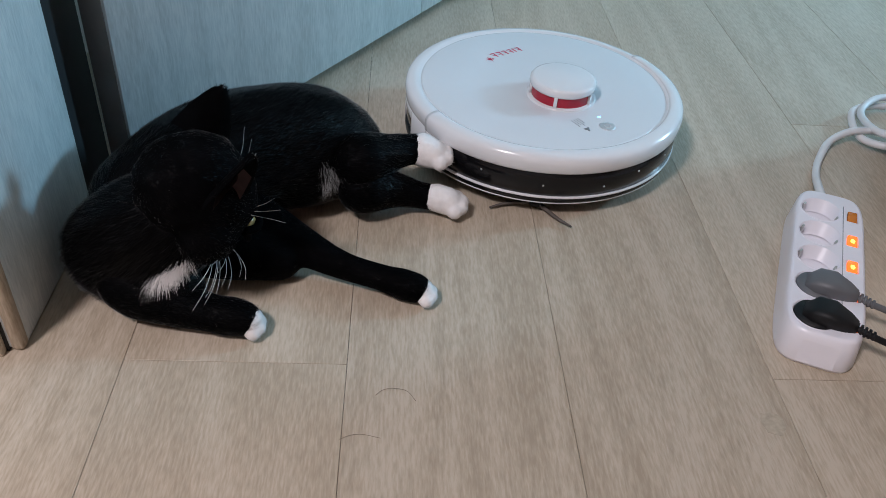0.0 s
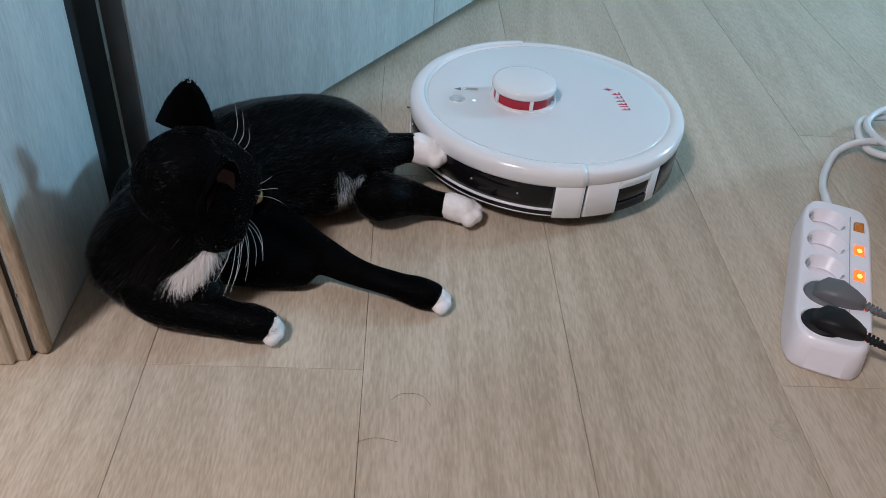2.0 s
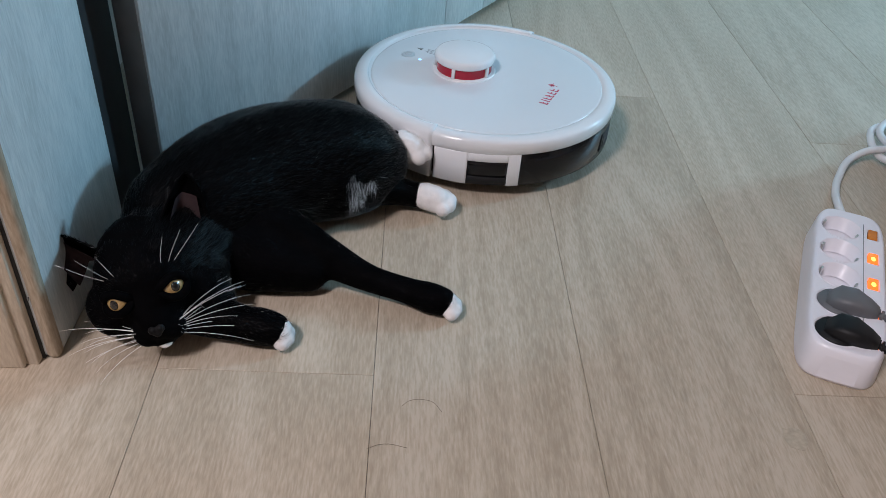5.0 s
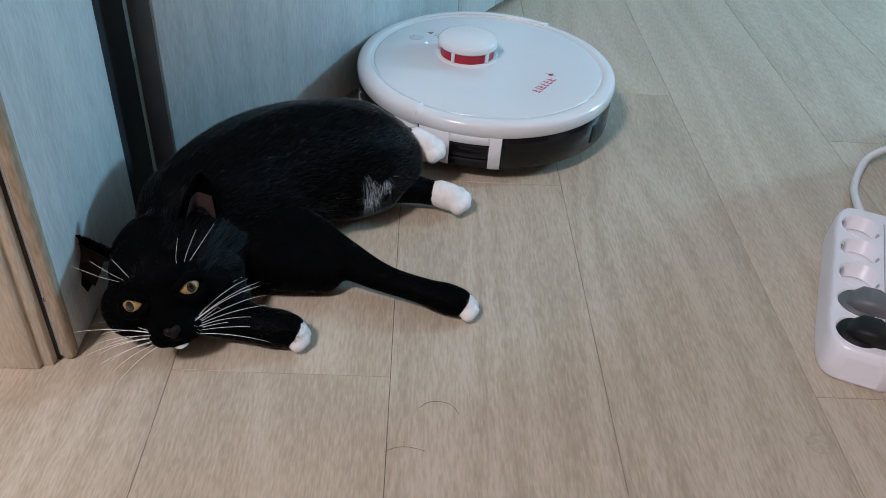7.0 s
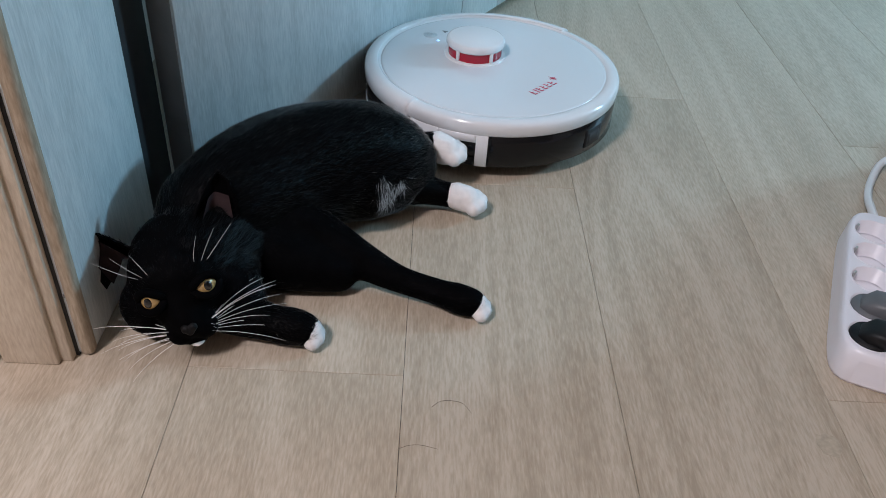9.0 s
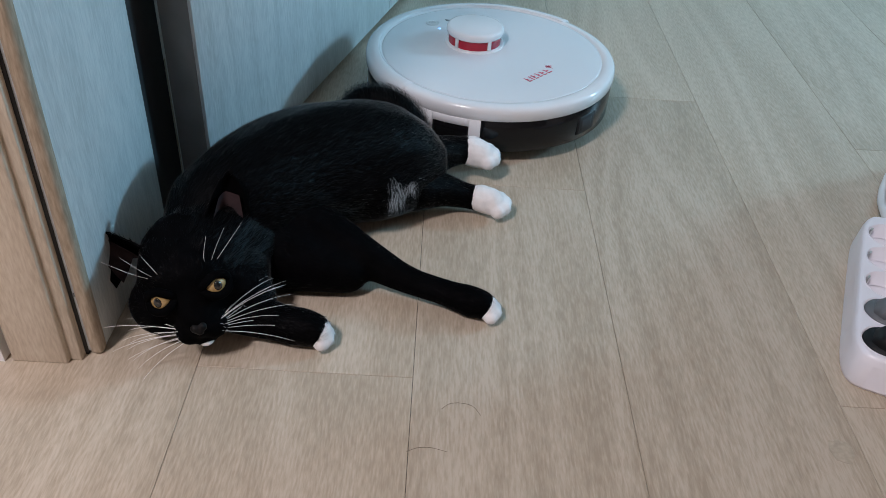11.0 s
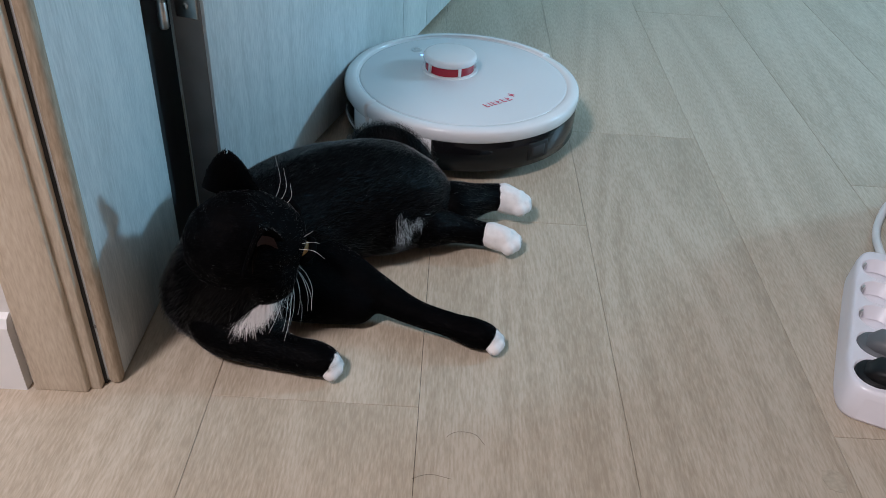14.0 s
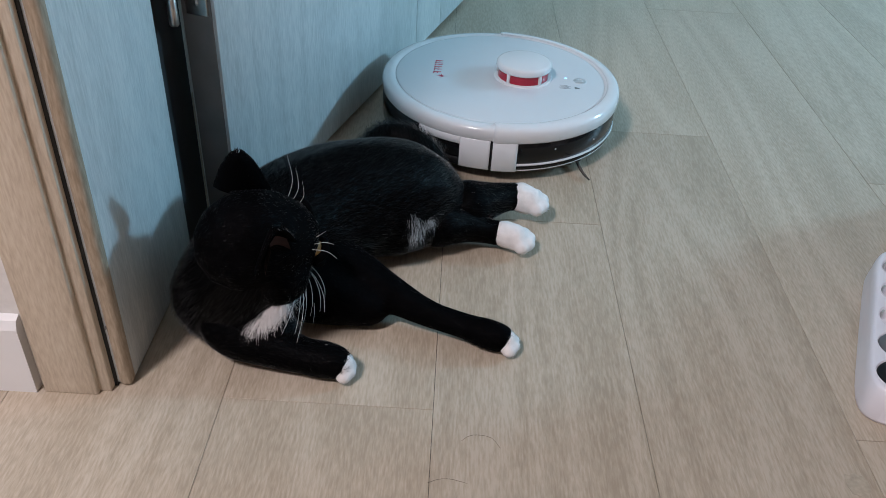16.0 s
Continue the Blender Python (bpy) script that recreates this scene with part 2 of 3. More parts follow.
def door_frame():
    f = thing("door_frame", "pale ash-grained door frame with casing and stop", "door frame", kind="structure")
    part("casing", boxed(-0.473, -0.420, WALL_Y - 0.004, WALL_Y + 0.03, 0, 2.17, 0.002), M_CASING, f, "pale ash-grained flat casing")
    part("casing_return", boxed(-0.4215, -0.409, WALL_Y + 0.002, WALL_Y + 0.05, 0, 2.12, 0.001), M_CASING, f)
    jam = boxed(-0.46, JAMB_X, WALL_Y + 0.012, 1.025, 0, 2.12, 0.006, 4)
    part("jamb", jam, M_DOOR, f, "whitewashed wood-grained jamb with small dents")
    part("jamb_edge", boxed(-0.4050, JAMB_X + 0.0006, WALL_Y + 0.0095, WALL_Y + 0.024, 0, 2.10, 0.0055, 4), M_WORN, f, "worn rounded edge of the jamb")
    part("joint", boxed(-0.4095, -0.4060, WALL_Y + 0.0105, WALL_Y + 0.03, 0, 2.10), M_DARK, f, "dirty dark joint between casing and jamb")
    # added block, near-black: the hinge gap's deep shade put in as colour
    part("rebate", boxed(-0.47, -0.401, 1.026, 1.125, 0, 2.12, 0.002), M_DARK, f, "added near-black block that stands in for the shade in the hinge gap")
    part("head_jamb", boxed(JAMB_X, 0.575, WALL_Y + 0.012, 1.025, 2.08, 2.12, 0.002), M_DOOR, f)
    part("head_casing", boxed(-0.420, 0.575, WALL_Y - 0.004, WALL_Y + 0.03, 2.10, 2.17, 0.002), M_CASING, f)
    for x, y, z, r in ((-0.3955, 0.8090, 0.259, 0.0030), (-0.3960, 0.8085, 0.218, 0.0024), (-0.4040, 0.8066, 0.077, 0.0026)):
        bm = bmesh.new()
        bmesh.ops.create_uvsphere(bm, u_segments=8, v_segments=6, radius=r)
        for v in bm.verts:
            v.co.x *= 0.4 + 0.5 * noise.noise(v.co * 900)
            v.co.y *= 0.35
        part("dent", bm, M_EDGE, f, m=pose(x, y, z))
    return f


def room_door():
    """A hung leaf: local x runs from the hinge along its face, local y out of the face that is seen."""
    d = thing("door", "whitewashed wood-grained door standing open on its hinges", "door")
    w, t = 0.925, 0.038
    cuts = [-0.031, 0.605, 0.742, w]
    core = part("leaf", boxed(-0.031, w, 0.002, t, 0.012, 2.06, 0.001), M_EDGE, d, "grey core of the door with bare edge")
    for a, b in zip(cuts, cuts[1:]):
        part("face_panel", boxed(a + 0.0009, b - 0.0009, -0.002, 0.004, 0.012, 2.06, 0.0008), M_DOOR, d)
    part("back_panel", boxed(-0.030, w - 0.001, t - 0.002, t + 0.002, 0.012, 2.06, 0.0008), M_DOOR, d)
    hg = part("hinge", boxed(-0.0335, -0.0300, 0.005, 0.031, 0.284, 0.384, 0.0008), M_STEEL, d, "brushed steel butt hinge")
    part("knuckle", lathe([(0, 0.279), (0.004, 0.279), (0.0052, 0.281), (0.0052, 0.306), (0.0046, 0.307), (0.0046, 0.308), (0.0052, 0.309), (0.0052, 0.384), (0, 0.386)], n=20), M_STEEL, hg, m=pose(-0.058, 0.030, 0))
    part("hinge_strap", boxed(-0.058, -0.031, 0.0295, 0.0315, 0.309, 0.380, 0.0006), M_STEEL, hg)
    for z in (0.297, 0.318, 0.362):
        part("screw", lathe([(0, 0.0012), (0.0030, 0.0010), (0.0036, 0)], n=16), M_STEEL, hg, m=pose(-0.0334, 0.018, z, 0, -90, 0))
        part("screw_slot", boxed(-0.0024, 0.0024, -0.0004, 0.0004, 0.0008, 0.0014), M_DARK, hg, m=pose(-0.0334, 0.018, z, 0, -90, 0))
    return d


frame_thing = door_frame()
door = room_door()


# ---- robot vacuum ----
def arc(a0, a1, r0, r1, z0, z1, bevel=0.0, n=24):
    b = min(bevel, (z1 - z0) / 3)
    prof = [(r0, z0), (r1 - b, z0), (r1, z0 + b), (r1, z1 - b), (r1 - b, z1), (r0, z1)] if b else [(r0, z0), (r1, z0), (r1, z1), (r0, z1)]
    return lathe(prof, a0, a1, n, True)


def robot_vacuum():
    v = thing("robot_vacuum", "round white robot vacuum with black side band and raised sensor turret", "robot vacuum")
    part("chassis", lathe([(0, 0.010), (0.135, 0.010), (0.158, 0.014), (0.168, 0.024), (0.1705, 0.030), (0.1705, 0.072), (0, 0.072)], n=128), M_RUBBER, v, "black underside")
    shell = lathe([(0.150, 0.069), (0.1735, 0.069), (0.1745, 0.0705), (0.1752, 0.0800), (0.1746, 0.0845), (0.1730, 0.0872), (0.1700, 0.0888), (0.1650, 0.0897), (0.1590, 0.0902), (0.1575, 0.0888), (0.150, 0.086)], n=160)
    part("shell", shell, M_WHITE, v, "glossy white rim")
    part("lid", lathe([(0, 0.0900), (0.10, 0.0899), (0.1530, 0.0893), (0.1553, 0.0888), (0.1560, 0.0876), (0.1560, 0.070)], n=160), M_PLATE, v, "satin white round top plate")
    # bumper: raised outer rim over the front half
    bump = lathe([(0.168, 0.068), (0.1765, 0.068), (0.1775, 0.070), (0.1782, 0.0800), (0.1774, 0.0855), (0.1750, 0.0892), (0.1710, 0.0914), (0.1660, 0.0924), (0.1615, 0.0926), (0.1588, 0.0914), (0.162, 0.070)], -91, 91, 96, True)
    b = part("bumper", bump, M_WHITE, v, "glossy white raised bumper rim")
    part("bumper_band", arc(-80, 80, 0.168, 0.1752, 0.0345, 0.068, 0.0012, 72), M_BLACK, b, "smoked black sensor band")
    part("stripe", arc(-80, 80, 0.168, 0.1762, 0.0312, 0.0345, 0.0006, 72), M_WHITE, b)
    part("lower_band", arc(-80, 80, 0.168, 0.1745, 0.0245, 0.0312, 0.0008, 72), M_BLACK, b)
    part("stripe", arc(-80, 80, 0.166, 0.1738, 0.0222, 0.0245, 0.0005, 72), M_WHITE, b)
    for s in (-1, 1):
        a, c = sorted((s * 80, s * 91))
        part("bumper_end", arc(a, c, 0.168, 0.1768, 0.0222, 0.069, 0.001, 8), M_WHITE, b)
    for a in (-62, -38, -14, 2, 20, 47, 66):
        bm = bmesh.new()
        bmesh.ops.create_uvsphere(bm, u_segments=8, v_segments=6, radius=0.0013)
        part("sensor_dot", bm, M_SILVER, b, m=Matrix.Rotation(radians(a), 4, "Z") @ pose(0.1752, 0, 0.051 + 0.005 * math.sin(a)))
    # rear half of the side
    for s in (-1, 1):
        for a0, a1, mt, nm, z0 in ((92.2, 106, M_WHITE, "side_panel", 0.022), (106, 122.5, M_WHITE, "side_panel", 0.0575), (122.5, 127.5, M_WHITE, "side_post", 0.022)):
            a, c = sorted((s * a0, s * a1))
            part(nm, arc(a, c, 0.166, 0.1742, z0, 0.0692, 0.0006, 14), mt, v)
        a, c = sorted((s * 106, s * 122.5))
        part("side_window", arc(a, c, 0.166, 0.1722, 0.034, 0.0575, 0.0006, 14), M_BLACK, v, "smoked black side window")
        a, c = sorted((s * 106, s * 122.5))
        part("window_rail", arc(a, c, 0.166, 0.1732, 0.0225, 0.034, 0.0006, 14), M_RUBBER, v)
    part("rear_band", arc(127.5, 232.5, 0.166, 0.1735, 0.022, 0.0692, 0.0008, 40), M_BLACK, v, "smoked black rear band")
    port = part("charging_port", arc(174, 186, 0.168, 0.1742, 0.030, 0.058, 0.001, 8), M_RUBBER, v, "recessed black charging port")
    part("port_slot", arc(176, 184, 0.170, 0.1746, 0.035, 0.052, 0.001, 6), M_DARK, port)
    # turret
    cx = 0.034
    tm = pose(cx, 0, 0)
    tur = part("turret", lathe([(0.043, 0.0893), (0.043, 0.0915), (0.0415, 0.0922), (0.030, 0.0922)], n=64), M_WHITE, v, "white laser turret with red window", m=tm)
    part("window_drum", lathe([(0.0375, 0.091), (0.0375, 0.1085)], n=64), M_RED, tur, "dark red translucent window")
    for k in range(5):
        a = 20 + 72 * k
        part("pillar", arc(a - 3, a + 3, 0.034, 0.0405, 0.091, 0.1075, 0.0006, 4), M_WHITE, tur)
    part("turret_cap", lathe([(0.034, 0.1065), (0.040, 0.1065), (0.041, 0.1085), (0.0408, 0.114), (0.0392, 0.1165), (0.036, 0.1175), (0, 0.1182)], n=64), M_WHITE, tur)
    # button, lights and print
    bt = part("power_button", lathe([(0, 0.0908), (0.008, 0.0908), (0.0092, 0.0904), (0.0098, 0.0895)], n=32), M_SILVER, v, "round silver power button", m=pose(0.119, 0, 0))
    part("button_symbol", arc(30, 330, 0.0036, 0.0048, 0.0907, 0.0911, 0, 20), M_WHITE, bt)
    part("button_symbol", boxed(0.0015, 0.006, -0.0006, 0.0006, 0.0907, 0.0911), M_WHITE, bt)
    part("status_light", lathe([(0, 0.0903), (0.0022, 0.0902), (0.0024, 0.0894)], n=12), M_LED, v, "blue status light", m=pose(0.098, 0.006, 0))
    for i, (w, y) in enumerate(((0.011, -0.020), (0.016, -0.0235), (0.013, -0.027), (0.015, -0.0305))):
        part("print_line", boxed(0.088, 0.089 + w, y, y + 0.0009, 0.0896, 0.09006), M_GREYPRINT, v)
    part("print_mark", plate(bmesh.new(), [(0.110, -0.022), (0.118, -0.026), (0.110, -0.030)], 0.0894, 0.09006), M_GREYPRINT, v)
    # red word mark as plain bars, with a small star
    g = bmesh.new()
    x0, h, y = -0.0995, 0.0115, -0.036
    for w in (0.0055, 0.0022, 0.0055, 0.0055, 0.0062, 0.007):
        box(g, x0, x0 + 0.0019, y, y + w, 0.0894, 0.09012)
        if w > 0.003:
            box(g, x0, x0 + h, y, y + 0.0018, 0.0894, 0.09012)
            box(g, x0 + h * 0.5, x0 + h * 0.5 + 0.0016, y, y + w * 0.8, 0.0894, 0.09012)
        else:
            box(g, x0, x0 + h, y, y + 0.0018, 0.0894, 0.09012)
        y += w + 0.0032
    for q in g.verts:
        q.co.y *= -1
    bmesh.ops.recalc_face_normals(g, faces=g.faces)
    part("word_mark", g, M_PRINT, v, "red printed mark", False)
    st = bmesh.new()
    for k in range(8):
        a = k * math.pi / 4
        L = 0.0072 if k % 2 == 0 else 0.005
        d, n = Vector((math.cos(a), math.sin(a))), Vector((-math.sin(a), math.cos(a)))
        plate(st, [tuple(n * 0.0011), tuple(d * L), tuple(-n * 0.0011)], 0.0894, 0.09014)
    for q in st.verts:
        q.co += Vector((-0.0865, -y - 0.005, 0))
    part("star_mark", st, M_PRINT, v, "red printed star", False)
    # side brush under the front
    sb = part("side_brush", lathe([(0, 0.004), (0.009, 0.004), (0.010, 0.010), (0, 0.012)], n=16), M_RUBBER, v, "black rotating side brush")
    for k in range(3):
        bm = bmesh.new()
        tube(bm, [(0.006, 0, 0.006), (0.036, 0.002, 0.004), (0.056, 0.008, 0.002)], [0.0026, 0.0022, 0.0012], 6, 4)
        part("bristle_tuft", bm, M_BRISTLE, sb, m=pose(0, 0, 0, 0, 0, 120 * k))
    for s in (-1, 1):
        w = part("wheel", lathe([(0.0, -0.011), (0.029, -0.011), (0.032, -0.008), (0.032, 0.008), (0.029, 0.011), (0, 0.011)], n=32), M_RUBBER, v, m=pose(0, s * 0.11, 0.032, 90))
    return v, sb


robot, brush = robot_vacuum()
for o in robot.children_recursive:
    if not o.data.get("sized"):
        o.data.transform(Matrix.Diagonal((1.03, 1.03, 0.965, 1)))
        o.data["sized"] = 1
    o.location = [c * f for c, f in zip(o.matrix_basis.translation, (1.03, 1.03, 0.965))]


# ---- power strip ----
def power_strip():
    p = thing("power_strip", "white five-socket power strip with lit orange switches lying on the floor", "power strip", pose(0.427, 0.938, 0, 0, 0, -23.5))
    L, W, H = 0.139, 0.041, 0.040
    bm = bmesh.new()
    ring = []
    for k in range(48):
        a = 2 * math.pi * k / 48
        c, s = math.cos(a), math.sin(a)
        x = W * math.copysign(abs(c) ** 0.42, c)
        y = L * math.copysign(abs(s) ** 0.30, s)
        ring.append((x, y))
    levels = [(0.0, 1.02, 1.0), (0.004, 1.04, 1.012), (0.030, 0.985, 0.99), (0.036, 0.955, 0.978), (0.0388, 0.92, 0.966), (H, 0.86, 0.95)]
    rows = [[bm.verts.new((x * fx, y * fy, z)) for x, y in ring] for z, fx, fy in levels]
    for lo, hi in zip(rows, rows[1:]):
        for k in range(48):
            bm.faces.new((lo[k], lo[(k + 1) % 48], hi[(k + 1) % 48], hi[k]))
    bm.faces.new(rows[-1])
    bm.faces.new(list(reversed(rows[0])))
    spots = [0.093, 0.043, -0.007, -0.057, -0.106]
    cut = bmesh.new()
    for y in spots:
        r = bmesh.ops.create_cone(cut, cap_ends=True, segments=40, radius1=0.0215, radius2=0.0225, depth=0.030)
        for v in r["verts"]:
            v.co += Vector((-0.0105, y, 0.0365))
    for y in spots:
        box(cut, 0.0185, 0.0315, y - 0.0105, y + 0.0105, 0.034, 0.05)
    bmesh.ops.recalc_face_normals(bm, faces=bm.faces)
    bmesh.ops.recalc_face_normals(cut, faces=cut.faces)
    cutter = new("cutter", mesh_of(cut, "cutter", M_STRIP))
    body = part("body", bm, M_STRIP, p, "white plastic housing")
    mod = body.modifiers.new("cut", "BOOLEAN")
    mod.object, mod.operation, mod.solver = cutter, "DIFFERENCE", "EXACT"
    cutter.matrix_world = p.matrix_basis
    bpy.context.view_layer.update()
    me = bpy.data.meshes.new_from_object(body.evaluated_get(bpy.context.evaluated_depsgraph_get()))
    body.modifiers.clear()
    body.data = me
    bpy.data.objects.remove(cutter)
    for q in me.polygons:
        q.use_smooth = q.area < 0.0002 and abs(q.normal.z) < 0.98
    for i, y in enumerate(spots):
        s = part("socket", lathe([(0.0200, 0.0225), (0.0213, 0.0225), (0.0226, 0.0405), (0.0234, 0.0407), (0.0238, 0.0396)], n=40), M_STRIP, p, m=pose(-0.0105, y, 0))
        for k in (-1, 1):
            part("earth_clip", boxed(-0.003, 0.003, k * 0.0198 - 0.0012, k * 0.0198 + 0.0012, 0.0225, 0.0395, 0.0006), M_STEEL, s, m=pose(0, 0, 0, 0, 0, 68))
            part("pin_hole", lathe([(0, 0.0228), (0.0024, 0.0228)], n=12), M_RUBBER, s, m=pose(0.0095 * k, 0.002 * k, 0))
        part("switch_frame", boxed(0.0180, 0.0320, y - 0.0110, y + 0.0110, 0.0335, 0.0360), M_STRIP, p)
        rocker = boxed(0.0198, 0.0302, y - 0.0092, y + 0.0092, 0.0355, 0.0412, 0.0012)
        for v in rocker.verts:
            if v.co.z > 0.038:
                v.co.z += 0.08 * (v.co.y - y)
        sw = part("switch", rocker, M_AMBER if i == 0 else M_LIT, p, "amber unlit rocker switch" if i == 0 else "glowing orange rocker switch")
        if i:
            bm = bmesh.new()
            bmesh.ops.create_uvsphere(bm, u_segments=10, v_segments=8, radius=0.0028)
            part("neon_glow", bm, M_HOT, sw, m=pose(0.025, y - 0.001, 0.0405) @ Matrix.Diagonal((1, 1.5, 0.5, 1)))
    part("groove", boxed(0.0142, 0.0150, -0.122, 0.112, 0.0396, 0.0403), M_SEAM, p)
    part("cable_gland", lathe([(0, 0), (0.0062, 0), (0.0070, 0.004), (0.0055, 0.016), (0, 0.016)], n=20), M_STRIP, p, m=pose(-0.004, 0.134, 0.022, -90))
    return p


def plug(name, mat, label, x, y, turn, cable):
    p = thing(name, label, "plug", pose(0.427, 0.938, 0, 0, 0, -23.5) @ pose(x, y, 0.030, 0, 0, turn))
    part("base", lathe([(0, 0.0), (0.0208, 0.0), (0.0212, 0.009), (0.0200, 0.0115), (0, 0.0122)], n=36), mat, p)
    bm = bmesh.new()
    rows = []
    for sx, w, z0, z1 in ((-0.012, 0.010, 0.006, 0.0150), (-0.002, 0.0160, 0.006, 0.0250), (0.014, 0.0165, 0.006, 0.0270), (0.030, 0.0115, 0.006, 0.0220), (0.039, 0.0070, 0.006, 0.0180)):
        zc, hz = (z0 + z1) / 2, (z1 - z0) / 2
        rows.append([bm.verts.new((sx, w * math.copysign(abs(math.cos(a)) ** 0.55, math.cos(a)), zc + hz * math.copysign(abs(math.sin(a)) ** 0.55, math.sin(a)))) for a in [2 * math.pi * k / 20 for k in range(20)]])
    for lo, hi in zip(rows, rows[1:]):
        for k in range(20):
            bm.faces.new((lo[k], hi[k], hi[(k + 1) % 20], lo[(k + 1) % 20]))
    bm.faces.new(rows[0])
    bm.faces.new(list(reversed(rows[-1])))
    bmesh.ops.recalc_face_normals(bm, faces=bm.faces)
    part("grip", bm, mat, p)
    for k in range(5):
        part("strain_relief_rib", lathe([(0.003, -0.0011), (0.0062 - 0.0004 * k, -0.0011), (0.0065 - 0.0004 * k, 0), (0.0062 - 0.0004 * k, 0.0011), (0.003, 0.0011)], n=16), mat, p, m=pose(0.039 + 0.0042 * k, 0, 0.0115 - 0.0004 * k, 0, 90, 0))
    c = bmesh.new()
    tube(c, [(0.034, 0, 0.0117)] + cable, 0.0034, 10, 8)
    part("cable", c, mat, p)
    return p


power_strip()
plug("grey_plug", M_GREYPLUG, "grey angled plug seated in the power strip", -0.0105, -0.057, -6, [(0.062, 0.001, 0.008), (0.11, 0.02, -0.008), (0.2, 0.06, -0.0265), (0.42, 0.10, -0.0265)])
plug("black_plug", M_RUBBER, "black angled plug seated in the power strip", -0.0105, -0.106, -8, [(0.062, 0.0, 0.008), (0.11, 0.015, -0.006), (0.2, 0.05, -0.0265), (0.42, 0.08, -0.0265)])


def white_cable():
    bm = bmesh.new()
    pts = [(0.480, 1.062, 0.022), (0.490, 1.105, 0.020), (0.508, 1.150, 0.010), (0.532, 1.195, 0.006), (0.565, 1.238, 0.012), (0.610, 1.252, 0.022), (0.670, 1.246, 0.016)]
    # two uneven loops
    for k in range(15):
        a = radians(-70 + 52 * k)
        pts.append((0.680 + (0.078 - 0.002 * k) * math.cos(a), 1.283 + (0.068 + 0.006 * math.sin(k * 1.7)) * math.sin(a) + 0.02 * math.cos(a), 0.007 + 0.0016 * k + 0.004 * math.sin(k * 2.1)))
    pts += [(0.63, 1.21, 0.030), (0.73, 1.25, 0.026), (0.86, 1.36, 0.010), (1.3, 1.52, 0.0055)]
    tube(bm, pts, 0.0053, 12, 8)
    return tagged(part("white_cable", bm, M_CABLE), "white rubber mains cable loosely coiled on the floor", "cable")


white_cable()


def cloth_bag():
    bm = bmesh.new()
    bmesh.ops.create_icosphere(bm, subdivisions=5, radius=1)
    for v in bm.verts:
        d = v.co.normalized()
        f = 1 + 0.16 * noise.noise(d * 2.2) + 0.07 * noise.noise(d * 6) + 0.03 * noise.ridged_multi_fractal(d * 5, 1, 2, 4, 1, 2)
        v.co = Vector((d.x * 0.115 * f, d.y * 0.19 * f, max(-0.10, d.z * 0.110 * f)))
    return tagged(part("cloth_bag", bm, M_BAG, m=pose(0.698, 1.10, 0.10, 0, 0, -20)), "crumpled pale grey cloth bag beside the power strip", "bag")


cloth_bag()


# ---- loose hairs on the floor ----
def stray_hair(pts):
    bm = bmesh.new()
    tube(bm, pts, 0.00016, 5, 8)
    tagged(part("stray_hair", bm, M_HAIR), "thin curled hair lying on the floor", "hair", "stray hairs")


M_HAIR = material("brown_hair", (0.12, 0.08, 0.05), 0.5)
stray_hair([(-0.063, 0.762, 0.0006), (-0.056, 0.768, 0.0012), (-0.046, 0.770, 0.0012), (-0.034, 0.767, 0.001), (-0.026, 0.756, 0.0006)])
stray_hair([(-0.093, 0.711, 0.0006), (-0.083, 0.7155, 0.001), (-0.072, 0.7165, 0.0008), (-0.057, 0.713, 0.0006)])

# ---- cat ----
C0 = Vector((-0.2, 1.0, 0.0))
cat = thing("cat", "black and white short-haired cat lying on its side on the floor", "cat", pose(*C0))


def blob(name, chains, mat, parent, label="", voxel=0.0045, smooth=8, origin=C0, fuzz=0.0):
    """A soft body from chains of (x, y, z, radius[, flatten]) balls, run together into one skin."""
    bm = bmesh.new()
    for ch in chains:
        pts = spline([q[:3] for q in ch], 7) if len(ch) > 1 else [Vector(ch[0][:3])]
        rs = [x.x for x in spline([(q[3], 0, 0) for q in ch], 7)] if len(ch) > 1 else [ch[0][3]]
        fl = ch[0][4] if len(ch[0]) > 4 else 1.0
        for c, r in zip(pts, rs):
            made = bmesh.ops.create_icosphere(bm, subdivisions=2, radius=r)
            for v in made["verts"]:
                v.co = Vector((v.co.x, v.co.y, v.co.z * fl)) + c - origin
    ob = part(name, bm, mat, parent, label)
    rm = ob.modifiers.new("skin", "REMESH")
    rm.mode, rm.voxel_size = "VOXEL", voxel
    sm = ob.modifiers.new("soft", "SMOOTH")
    sm.factor, sm.iterations = 0.6, smooth
    me = bpy.data.meshes.new_from_object(ob.evaluated_get(bpy.context.evaluated_depsgraph_get()))
    ob.modifiers.clear()
    ob.data = me
    for p in me.polygons:
        p.use_smooth = True
    return ob


